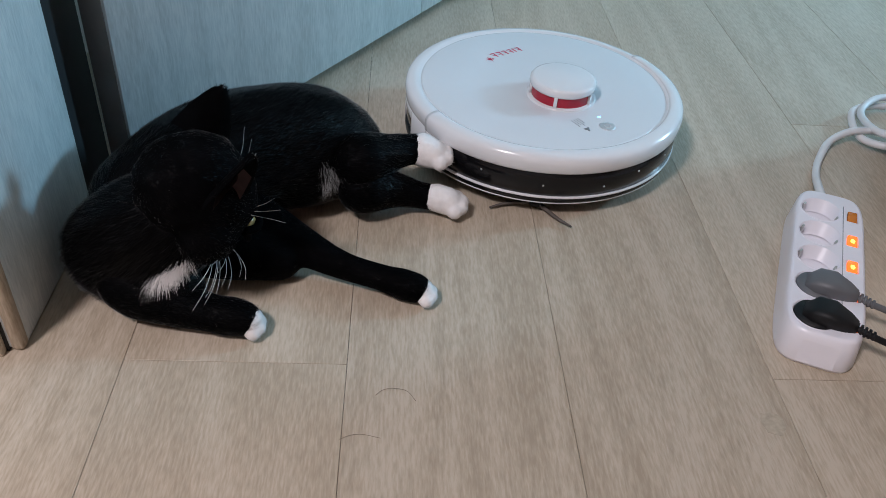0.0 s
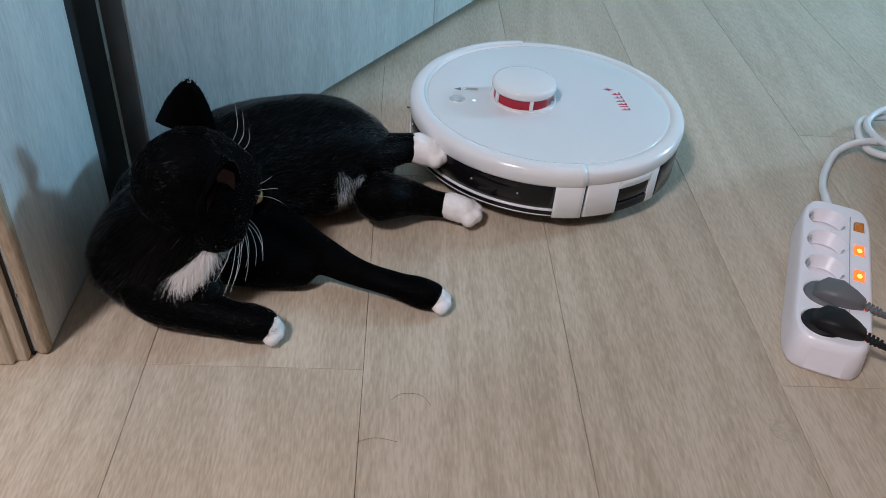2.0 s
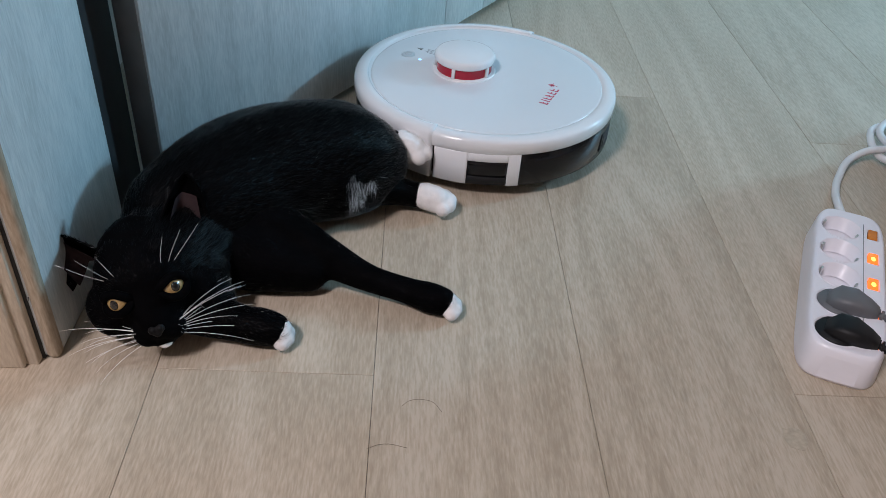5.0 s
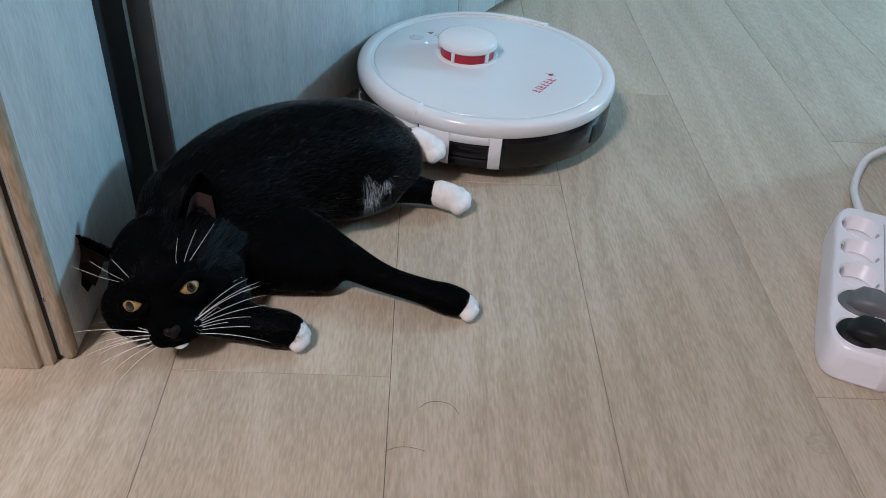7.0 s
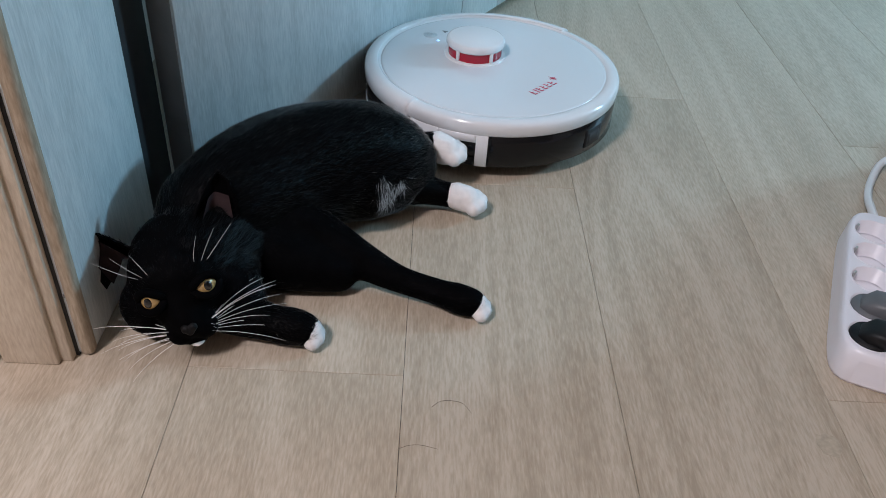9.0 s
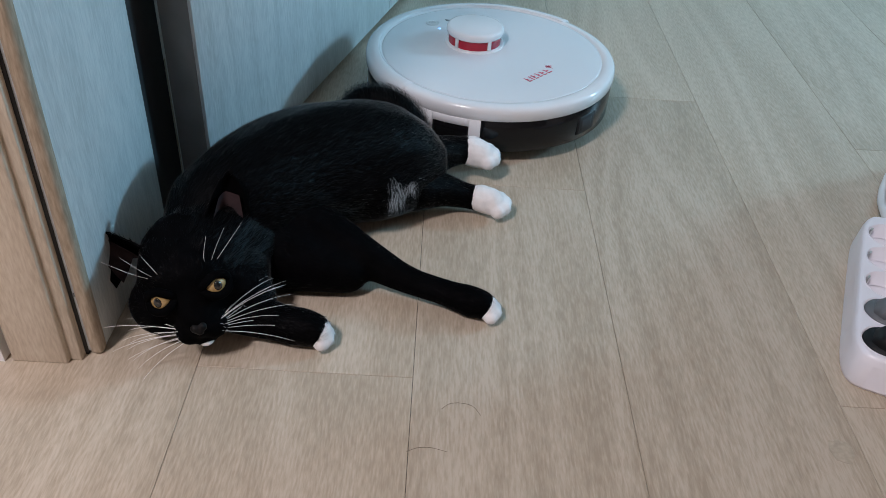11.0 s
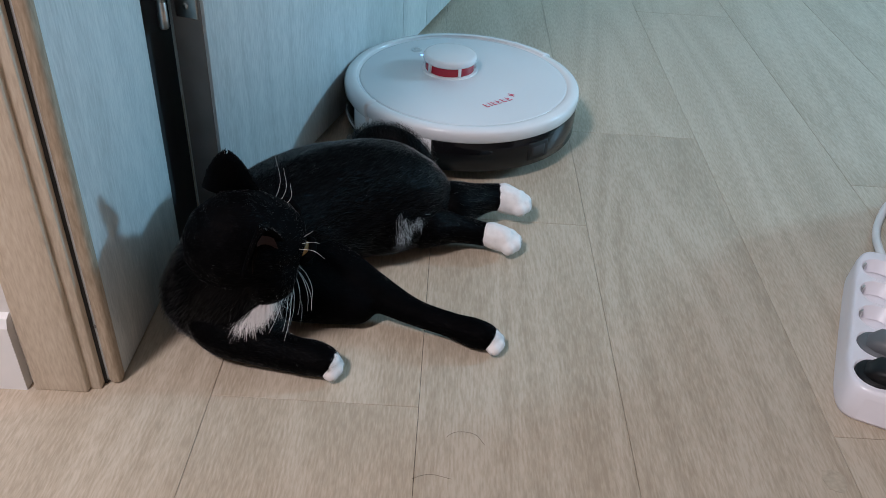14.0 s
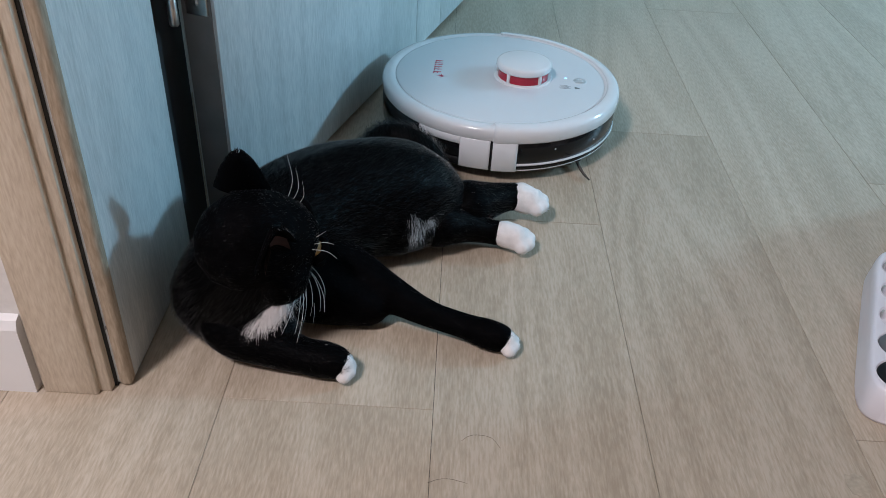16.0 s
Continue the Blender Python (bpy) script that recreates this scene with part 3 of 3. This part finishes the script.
def fur(ob, count, length, lean, mat, flow, seed, width=0.00035, keep=None, name="fur", label=""):
    """Short hairs over a part; flow(p): the way the coat lies; keep(p, n): where hairs grow."""
    rnd = np.random.RandomState(seed)
    me = ob.data
    me.calc_loop_triangles()
    tris = [tuple(t.vertices) for t in me.loop_triangles]
    co = np.array([v.co[:] for v in me.vertices])
    no = np.array([v.normal[:] for v in me.vertices])
    tr = np.array(tris)
    a, b, c = co[tr[:, 0]], co[tr[:, 1]], co[tr[:, 2]]
    ar = np.linalg.norm(np.cross(b - a, c - a), axis=1)
    idx = rnd.choice(len(tr), count, p=ar / ar.sum())
    u, w = rnd.rand(count), rnd.rand(count)
    fl = u + w > 1
    u[fl], w[fl] = 1 - u[fl], 1 - w[fl]
    P = a[idx] + u[:, None] * (b - a)[idx] + w[:, None] * (c - a)[idx]
    N = no[tr[idx, 0]]
    verts, faces, coat = [], [], []
    for p, n in zip(P, N):
        if keep and not keep(Vector(p), Vector(n)):
            continue
        n = Vector(n)
        d = Vector(flow(Vector(p))) + Vector(rnd.normal(0, 0.22, 3))
        d = (d - d.dot(n) * n)
        d = (d.normalized() * (1 - lean) + n * lean).normalized()
        s = d.cross(n + Vector(rnd.normal(0, 0.3, 3))).normalized() * width
        ln = length * (0.6 + 0.8 * rnd.rand())
        q = Vector(p) - n * 0.001
        mid = q + d * ln * 0.55
        tip = q + d * ln - n * ln * 0.12
        k = len(verts)
        coat += [(n + Vector(rnd.normal(0, 0.16, 3))).normalized()[:]] * 5
        verts += [q - s, q + s, mid + s * 0.7, mid - s * 0.7, tip]
        faces += [(k, k + 1, k + 2, k + 3), (k + 3, k + 2, k + 4)]
    m2 = bpy.data.meshes.new(name)
    m2.from_pydata([v[:] for v in verts], [], faces)
    m2.materials.append(mat)
    for f in m2.polygons:
        f.use_smooth = True
    m2.normals_split_custom_set_from_vertices(coat)
    o = new(name, m2)
    o.parent = ob
    o["kind"] = "stuff"
    if label:
        o["label"] = label
    return o


BACK = Vector((0.55, 0.75, -0.1))
torso = blob("torso", [
    [(-0.305, 0.932, 0.060, 0.058), (-0.290, 0.958, 0.072, 0.069), (-0.250, 1.015, 0.075, 0.075), (-0.195, 1.060, 0.074, 0.075), (-0.145, 1.085, 0.068, 0.067), (-0.112, 1.100, 0.056, 0.048)],
    [(-0.270, 0.955, 0.085, 0.045), (-0.225, 0.985, 0.070, 0.040)],
    [(-0.302, 0.910, 0.052, 0.048), (-0.292, 0.890, 0.054, 0.045), (-0.280, 0.880, 0.054, 0.041)],
    [(-0.308, 0.888, 0.042, 0.042), (-0.288, 0.870, 0.038, 0.036), (-0.260, 0.862, 0.032, 0.029)],
    [(-0.155, 1.050, 0.060, 0.050), (-0.125, 1.066, 0.046, 0.038)],
], M_FUR, cat, "black furry body", smooth=12)
fur(torso, 100000, 0.010, 0.24, M_FURHAIR, lambda p: BACK, 1, 0.00016)
tuft_at = Vector((-0.128, 1.030, 0.070)) - C0
fur(torso, 45000, 0.018, 0.15, M_GREYFUR, lambda p: (0.35, -0.5, -0.5), 2, 0.00014, lambda p, n: (p - tuft_at).length < 0.020 + 0.012 * noise.noise(p * 80) and n.y < 0.3, "white_tuft", "wispy white belly patch")
chest = blob("chest_tuft", [[(0.024, 0.006, 0.030, 0.0055), (0.012, 0.002, 0.014, 0.0090), (-0.002, 0.0, 0.0, 0.0115), (-0.014, 0.003, -0.010, 0.0085)]], M_WFUR, cat, "white fur patch on the chest", 0.0025, 3, Vector((0, 0, 0)))
fur(chest, 6500, 0.021, 0.16, M_WFUR, lambda p: (-0.15, -0.2, -1), 13, 0.00018)

foreleg = blob("foreleg", [[(-0.262, 0.965, 0.068, 0.045), (-0.205, 0.958, 0.050, 0.033), (-0.150, 0.938, 0.034, 0.0225), (-0.105, 0.921, 0.022, 0.0160), (-0.060, 0.906, 0.018, 0.0150), (-0.040, 0.898, 0.0175, 0.0172), (-0.025, 0.893, 0.0168, 0.0164)], [(-0.275, 0.940, 0.050, 0.050), (-0.220, 0.928, 0.036, 0.036), (-0.170, 0.924, 0.026, 0.025)]], M_FUR, cat, "long outstretched black foreleg", 0.0035)
fur(foreleg, 22000, 0.006, 0.22, M_FURHAIR, lambda p: (0.9, -0.3, -0.15), 3, 0.00016)
pw = blob("paw", [[(-0.020, 0.892, 0.0150, 0.0136)], [(-0.015, 0.8815, 0.0100, 0.0080)], [(-0.011, 0.888, 0.0112, 0.0084)], [(-0.011, 0.896, 0.0108, 0.0082)], [(-0.016, 0.902, 0.0100, 0.0074)]], M_WFUR, foreleg, "white paw tip", 0.0020, 2)
fur(pw, 2600, 0.0042, 0.25, M_WFUR, lambda p: (0.9, -0.2, -0.3), 21, 0.0002)

foreleg_b = blob("foreleg", [[(-0.312, 0.890, 0.044, 0.041), (-0.298, 0.866, 0.036, 0.034), (-0.262, 0.852, 0.027, 0.025), (-0.226, 0.844, 0.021, 0.0195), (-0.208, 0.841, 0.0205, 0.0200), (-0.193, 0.839, 0.0190, 0.0182)]], M_FUR, cat, "folded black foreleg", 0.0035)
fur(foreleg_b, 16000, 0.007, 0.24, M_FURHAIR, lambda p: (0.9, -0.2, -0.15), 4, 0.00016)
pw = blob("paw", [[(-0.188, 0.838, 0.0175, 0.0150)], [(-0.184, 0.828, 0.0110, 0.0082)], [(-0.180, 0.834, 0.0125, 0.0086)], [(-0.180, 0.842, 0.0125, 0.0084)], [(-0.185, 0.849, 0.0120, 0.0076)]], M_WFUR, foreleg_b, "white paw tip", 0.0020, 2)
fur(pw, 2600, 0.0042, 0.25, M_WFUR, lambda p: (0.9, -0.2, -0.3), 21, 0.0002)

# hind legs, in their own space so that they can shift
hind_a = blob("hind_leg", [[(-0.078, -0.045, 0.012, 0.034), (-0.045, -0.018, 0.006, 0.0235), (-0.018, 0.000, 0.002, 0.0190), (-0.009, 0.000, 0.001, 0.0195)]], M_FUR, cat, "black hind leg", 0.004, 8, Vector((0, 0, 0)))
fur(hind_a, 9000, 0.008, 0.22, M_FURHAIR, lambda p: (0.8, 0.3, -0.2), 5, 0.00016)
pw = blob("paw", [[(-0.006, 0.0, 0.001, 0.0205), (0.006, -0.004, -0.001, 0.0190)], [(0.015, -0.017, -0.005, 0.0105)], [(0.022, -0.009, -0.004, 0.0108)], [(0.022, 0.001, -0.003, 0.0108)], [(0.016, 0.010, -0.002, 0.0100)]], M_WFUR, hind_a, "white hind paw", 0.0024, 1, Vector((0, 0, 0)))
fur(pw, 2600, 0.0042, 0.25, M_WFUR, lambda p: (0.9, -0.2, -0.3), 21, 0.0002)
hind_b = blob("hind_leg", [[(-0.095, -0.012, 0.020, 0.031), (-0.060, 0.002, 0.010, 0.0225), (-0.030, 0.006, 0.001, 0.0168), (-0.011, 0.004, -0.001, 0.0168)]], M_FUR, cat, "black hind leg", 0.004, 8, Vector((0, 0, 0)))
fur(hind_b, 9000, 0.008, 0.22, M_FURHAIR, lambda p: (0.8, 0.1, -0.2), 6, 0.00016)
pw = blob("paw", [[(-0.010, 0.003, 0.0, 0.0172), (0.004, -0.002, -0.001, 0.0172)], [(0.012, -0.015, -0.006, 0.0100)], [(0.019, -0.008, -0.005, 0.0104)], [(0.020, 0.001, -0.004, 0.0104)], [(0.015, 0.009, -0.003, 0.0096)]], M_WFUR, hind_b, "white hind paw", 0.0024, 1, Vector((0, 0, 0)))
fur(pw, 2600, 0.0042, 0.25, M_WFUR, lambda p: (0.9, -0.2, -0.3), 21, 0.0002)
tail = blob("tail", [[(-0.120, 1.135, 0.050, 0.036), (-0.150, 1.180, 0.058, 0.028), (-0.135, 1.200, 0.070, 0.026), (-0.105, 1.198, 0.068, 0.026), (-0.080, 1.185, 0.055, 0.024)]], M_FUR, cat, "black bushy tail", 0.004)
fur(tail, 9000, 0.014, 0.4, M_FURHAIR, lambda p: (-0.2, 0.5, 0.6), 7, 0.0002)

# neck: local z runs from the shoulders up to the head
Z0 = Vector((0, 0, 0))
neck = blob("neck", [[(0, 0, -0.012, 0.057), (-0.003, 0, 0.026, 0.060), (-0.004, 0, 0.060, 0.056)]], M_FUR, cat, "black furry neck", 0.004, 8, Z0)
fur(neck, 22000, 0.012, 0.28, M_FURHAIR, lambda p: (0, 0, -1), 8, 0.00017)


EARS = {}


def ear_pose(s, yaw, k=1.0, tilt=10):
    return pose(-0.016 * k, s * 0.033 * k, 0.007 * k, 0, 0, s * yaw) @ pose(0, -s * 0.026 * k, 0, -s * tilt)


def cat_head():
    """Face along x, its left along y, crown along z."""
    h = blob("head", [
        [(-0.026, 0, 0.006, 0.044), (-0.012, 0, 0.007, 0.046), (0.004, 0, 0.004, 0.041)],
        [(-0.022, 0, 0.017, 0.041)], [(0.000, -0.029, -0.010, 0.029)], [(0.000, 0.029, -0.010, 0.029)],
        [(0.016, 0, 0.011, 0.027), (0.030, 0, -0.006, 0.019), (0.041, 0, -0.018, 0.0135)],
        [(0.035, -0.010, -0.026, 0.0130)], [(0.035, 0.010, -0.026, 0.0130)], [(0.029, 0, -0.035, 0.012)],
    ], M_FUR, cat, "black furry head", 0.003, 5, Z0)
    fur(h, 24000, 0.0055, 0.2, M_FURHAIR, lambda p: (-1, p.y * 8, 0.1), 9, 0.00014, lambda p, n: p.x < 0.040)
    for s in (-1, 1):
        ear = bmesh.new()
        rows = []
        for k in range(9):
            u = k / 8
            w = 0.0255 * (1 - u) ** 0.62 + 0.0012
            row = []
            for j in range(9):
                q = -1 + 2 * j / 8
                # a cupped sheet whose hollow looks forward and outward
                row.append(Vector((0.004 - 0.012 * (1 - q * q) * (1 - 0.6 * u) - 0.006 * u, s * (0.026 + 0.010 * u) + w * q, 0.036 + 0.045 * u - 0.010 * abs(q) * (1 - u))))
            rows.append(row)
        vf = [[ear.verts.new(p) for p in r] for r in rows]
        vb = [[ear.verts.new(p + Vector((-0.0028, 0, 0.0004))) for p in r] for r in rows]
        for a, b, fl in ((vf, 0, False), (vb, 0, True)):
            for k in range(8):
                for j in range(8):
                    f = [a[k][j], a[k][j + 1], a[k + 1][j + 1], a[k + 1][j]]
                    ear.faces.new(list(reversed(f)) if fl else f)
        edge_f = [r[0] for r in vf] + vf[-1][1:] + [r[-1] for r in reversed(vf)][1:]
        edge_b = [r[0] for r in vb] + vb[-1][1:] + [r[-1] for r in reversed(vb)][1:]
        for k in range(len(edge_f) - 1):
            ear.faces.new((edge_f[k], edge_f[k + 1], edge_b[k + 1], edge_b[k]))
        bmesh.ops.recalc_face_normals(ear, faces=ear.faces)
        eo = EARS[s] = part("ear", ear, M_FUR, h, "pointed black ear", m=ear_pose(s, 42))
        fur(eo, 1500, 0.0035, 0.25, M_FURHAIR, lambda p: (0, 0, 1), 10, 0.00025)
        inn = bmesh.new()
        iv = [[inn.verts.new(Vector((p.x + 0.0012, s * (0.026 + 0.010 * k / 8) + (p.y - s * (0.026 + 0.010 * k / 8)) * 0.62, p.z))) for p in r] for k, r in enumerate(rows[:6])]
        for k in range(5):
            for j in range(8):
                inn.faces.new((iv[k][j], iv[k][j + 1], iv[k + 1][j + 1], iv[k + 1][j]))
        part("inner_ear", inn, M_PINK, eo, "pinkish inner ear")
        em = pose(0.0320, s * 0.0205, 0.0085, 0, -8, s * 24)
        eye = bmesh.new()
        bmesh.ops.create_uvsphere(eye, u_segments=24, v_segments=16, radius=0.0102)
        e = part("eye", eye, M_EYE, h, "amber eye", m=em @ pose(0.0012, 0, 0))
        pu = bmesh.new()
        bmesh.ops.create_uvsphere(pu, u_segments=16, v_segments=12, radius=0.0105)
        for v in pu.verts:
            v.co = Vector((v.co.x * 0.15 + 0.0093, v.co.y * 0.34, v.co.z * 0.40))
        part("pupil", pu, M_PUPIL, e)
        for up in (-1, 1):
            lid = bmesh.new()
            tube(lid, [(0.0, -0.0125, 0), (0.0072, -0.0080, up * 0.0062), (0.0080, 0, up * 0.0088), (0.0072, 0.0080, up * 0.0062), (0.0, 0.0125, 0)], 0.0038, 8, 5)
            part("eyelid", lid, M_FUR, e)
        rnd = random.Random(5 + s)
        for k in range(11):
            row, col = k % 3, k // 3
            base = Vector((0.040 - 0.003 * col, s * (0.012 + 0.0022 * col), -0.023 - 0.004 * row))
            out = Vector((0.15 - 0.22 * col, s * 1.0, 0.30 - 0.30 * row + rnd.uniform(-0.12, 0.12))).normalized()
            ln = rnd.uniform(0.045, 0.072)
            bm = bmesh.new()
            tube(bm, [base, base + out * ln * 0.4 + Vector((0, 0, 0.002)), base + out * ln * 0.75 + Vector((-0.003, 0, -0.001)), base + out * ln + Vector((-0.008, 0, -0.007))], [0.00027, 0.00024, 0.00018, 0.00008], 5, 5)
            part("whisker", bm, M_WHISKER, h)
        for k in range(3):
            base = Vector((0.022 - 0.002 * k, s * (0.018 + 0.003 * k), 0.019))
            out = Vector((0.5, s * (0.15 + 0.35 * k), 0.9)).normalized()
            ln = 0.034 + 0.006 * k
            bm = bmesh.new()
            tube(bm, [base, base + out * ln * 0.5, base + out * ln + Vector((-0.012, s * 0.004, 0))], [0.00019, 0.00016, 0.00007], 5, 5)
            part("brow_whisker", bm, M_WHISKER, h)
    nb = blob("nose", [[(0.0515, -0.003, -0.0170, 0.0042)], [(0.0515, 0.003, -0.0170, 0.0042)], [(0.0525, 0, -0.0205, 0.0035)]], M_NOSE, h, "dark leathery nose", 0.0012, 3, Z0)
    ch = blob("chin", [[(0.037, -0.004, -0.0400, 0.0024), (0.0385, 0, -0.0405, 0.0026), (0.037, 0.004, -0.0400, 0.0024)]], M_WFUR, h, "white chin spot", 0.0015, 3, Z0)
    fur(h, 1600, 0.008, 0.3, M_GREYFUR, lambda p: (-1, p.y * 8, -0.6), 12, 0.0002, lambda p, n: abs(p.y - 0.026) < 0.012 and -0.044 < p.z < -0.018 and p.x > 0.012, "cheek_hair", "thin white cheek hair")
    return h


head = cat_head()
for o in (head, *head.children_recursive):
    o.data.transform(Matrix.Scale(1.12, 4))
    o.location *= 1.12


# ---- a small dark knot in the boards ----
kn = bmesh.new()
plate(kn, [((0.011 + 0.004 * noise.noise(Vector((math.cos(a) * 2, math.sin(a) * 2, 3)))) * math.cos(a) + 0.306, (0.014 + 0.006 * noise.noise(Vector((math.cos(a) * 2, math.sin(a) * 2, 7)))) * math.sin(a) + 0.738) for a in [math.pi * k / 8 for k in range(16)]], -0.001, 0.0003)
part("knot", kn, material("grey_green_knot", (0.43, 0.365, 0.28), 0.42, grain=0.16, scale=160), subfloor, "greyish knot in a board", False)


# ---- floor boards ----
def floor_boards():
    w, L = 0.2085, 1.22
    ends = {-2: 0.35, -1: 1.42, 0: 0.80, 1: 1.147, 2: 0.20, 3: 0.793, 4: 1.30}
    meshes = {}
    for col in range(-13, 26):
        x = -0.30 + w * col
        if x < -3 or x > 4.85:
            continue
        e = ends.get(col, (col * 0.437) % L)
        y = e - 4 * L
        while y < 4.5:
            if y + L > -2.4:
                y0, y1 = max(y, -2.5), min(y + L, 4.5)
                key = round(y1 - y0, 3)
                if key not in meshes:
                    meshes[key] = mesh_of(boxed(0.0002, w - 0.0002, 0.0002, y1 - y0 - 0.0002, -0.0034, 0.0, 0.0004, 1), "floor_board", M_FLOOR, False)
                o = new("floor_board", meshes[key])
                o.parent = subfloor
                o.location = (x, y0, 0)
            y += L


floor_boards()


# ---- what moves ----
def aim(at, forward, left):
    f = Vector(forward).normalized()
    l = Vector(left)
    l = (l - l.dot(f) * f).normalized()
    u = f.cross(l)
    m = Matrix((f, l, u)).transposed().to_4x4()
    m.translation = Vector(at)
    return m


def motions():
    robot_rows = [
        (0, 0.136, 1.224, -57.6), (0.5, 0.137, 1.220, -76), (1, 0.131, 1.212, -105.8), (1.5, 0.129, 1.212, -140.8), (2, 0.127, 1.216, -173.2),
        (2.5, 0.102, 1.230, -177), (3, 0.087, 1.232, -180), (3.5, 0.098, 1.238, -195), (4, 0.044, 1.265, -198), (6.5, 0.026, 1.309, -219),
        (7, 0.018, 1.325, -214), (7.5, 0.032, 1.310, -215), (8, 0.032, 1.314, -230), (8.5, 0.017, 1.325, -221), (11, -0.011, 1.374, -223),
        (11.5, -0.039, 1.395, -212), (12, -0.061, 1.400, -199), (12.5, -0.059, 1.397, -194), (13, -0.044, 1.398, -219), (13.5, -0.062, 1.414, -214),
        (14, -0.062, 1.412, -231), (14.5, -0.051, 1.421, -272.9), (15, -0.041, 1.400, -319.6), (15.5, -0.043, 1.420, -349), (16, -0.023, 1.416, -362.7)]
    walk(robot, [(t, pose(x + 0.004, y, 0, 0, 0, a)) for t, x, y, a in robot_rows])
    walk(brush, [(k * 0.25, pose(0.1215, -0.098, 0.002, 0, 0, -80 * k)) for k in range(65)])
    walk(door, [(t, pose(*HINGE, 0, 0, 0, a)) for t, a in ((0, 57.6), (4, 57.4), (8.5, 57.4), (10.6, 74), (12.2, 75.5), (14, 74), (16, 73.3))])
    pa = [(0, -0.014, 1.088, 0.062), (1.5, -0.026, 1.112, 0.062), (2.5, -0.045, 1.112, 0.062), (3.5, -0.060, 1.120, 0.062), (7, -0.070, 1.132, 0.062), (8.5, -0.066, 1.134, 0.060), (11, -0.029, 1.165, 0.038), (12.5, -0.020, 1.168, 0.036), (14.5, 0.011, 1.146, 0.033), (16, 0.012, 1.150, 0.033)]
    pb = [(0, 0.008, 1.046, 0.022), (2.2, 0.010, 1.048, 0.022), (2.6, -0.012, 1.056, 0.022), (3.5, -0.034, 1.069, 0.022), (7, -0.034, 1.081, 0.022), (8.5, -0.033, 1.081, 0.022), (11, -0.014, 1.080, 0.022), (14.5, -0.006, 1.076, 0.022), (16, -0.006, 1.078, 0.022)]
    for leg, rows in ((hind_a, pa), (hind_b, pb)):
        walk(leg, [(t, Matrix.Translation(Vector(p) - C0)) for t, *p in rows])
    walk(tail, [(t, Matrix.Translation(v)) for t, v in ((0, (-0.05, -0.06, -0.03)), (6, (-0.05, -0.06, -0.03)), (8.5, (-0.05, -0.05, -0.02)), (10.6, (-0.038, 0.004, 0.004)), (16, (-0.038, 0.004, 0.004)))])
    # the head and the neck that follows it
    low = ((-0.310, 0.852, 0.060), (0.25, -0.88, 0.24), (0.95, 0.25, 0.20))
    up = ((-0.264, 0.895, 0.124), (0.75, 0.60, -0.22), (-0.55, 0.68, 0.42))
    high = ((-0.245, 0.903, 0.138), (0.72, 0.58, -0.38), (-0.52, 0.70, 0.40))
    curl = ((-0.232, 0.900, 0.116), (0.55, 0.45, -0.70), (-0.40, 0.85, 0.25))
    bow = ((-0.248, 0.898, 0.116), (0.60, 0.10, -0.75), (-0.10, 0.95, 0.08))
    lick = ((-0.264, 0.888, 0.102), (0.70, -0.25, -0.66), (0.30, 0.92, -0.02))
    rows = [(0, curl), (1.0, curl), (1.28, high), (2.4, high), (2.75, curl), (3.25, bow), (3.5, lick), (3.8, lick), (4.05, low), (12.55, low), (12.8, curl), (13.1, up), (16, up)]
    walk(head, [(t, Matrix.Translation(-C0) @ aim(*p)) for t, p in rows])
    turn = {id(low): 18, id(lick): 112}
    for side in (-1, 1):
        walk(EARS[side], [(t, ear_pose(side, turn.get(id(p), 62), 1.12, {id(low): 20 - 8 * side}.get(id(p), 10))) for t, p in rows])
    spot = {id(low): (-0.295, 0.882, 0.036), id(lick): (-0.294, 0.853, 0.042), id(high): (-0.264, 0.855, 0.068)}
    walk(chest, [(t, Matrix.Translation(Vector(spot.get(id(p), (-0.270, 0.854, 0.054))) - C0)) for t, p in rows])
    nr = []
    for t, p in rows:
        base = Vector((-0.290, 0.930, 0.055)) if p is low else Vector((-0.311, 0.905, 0.058))
        d = Vector(p[0]) - base
        q = d.to_track_quat("Z", "Y").to_matrix().to_4x4()
        nr.append((t, Matrix.Translation(base - C0) @ q))
    walk(neck, nr)


motions()
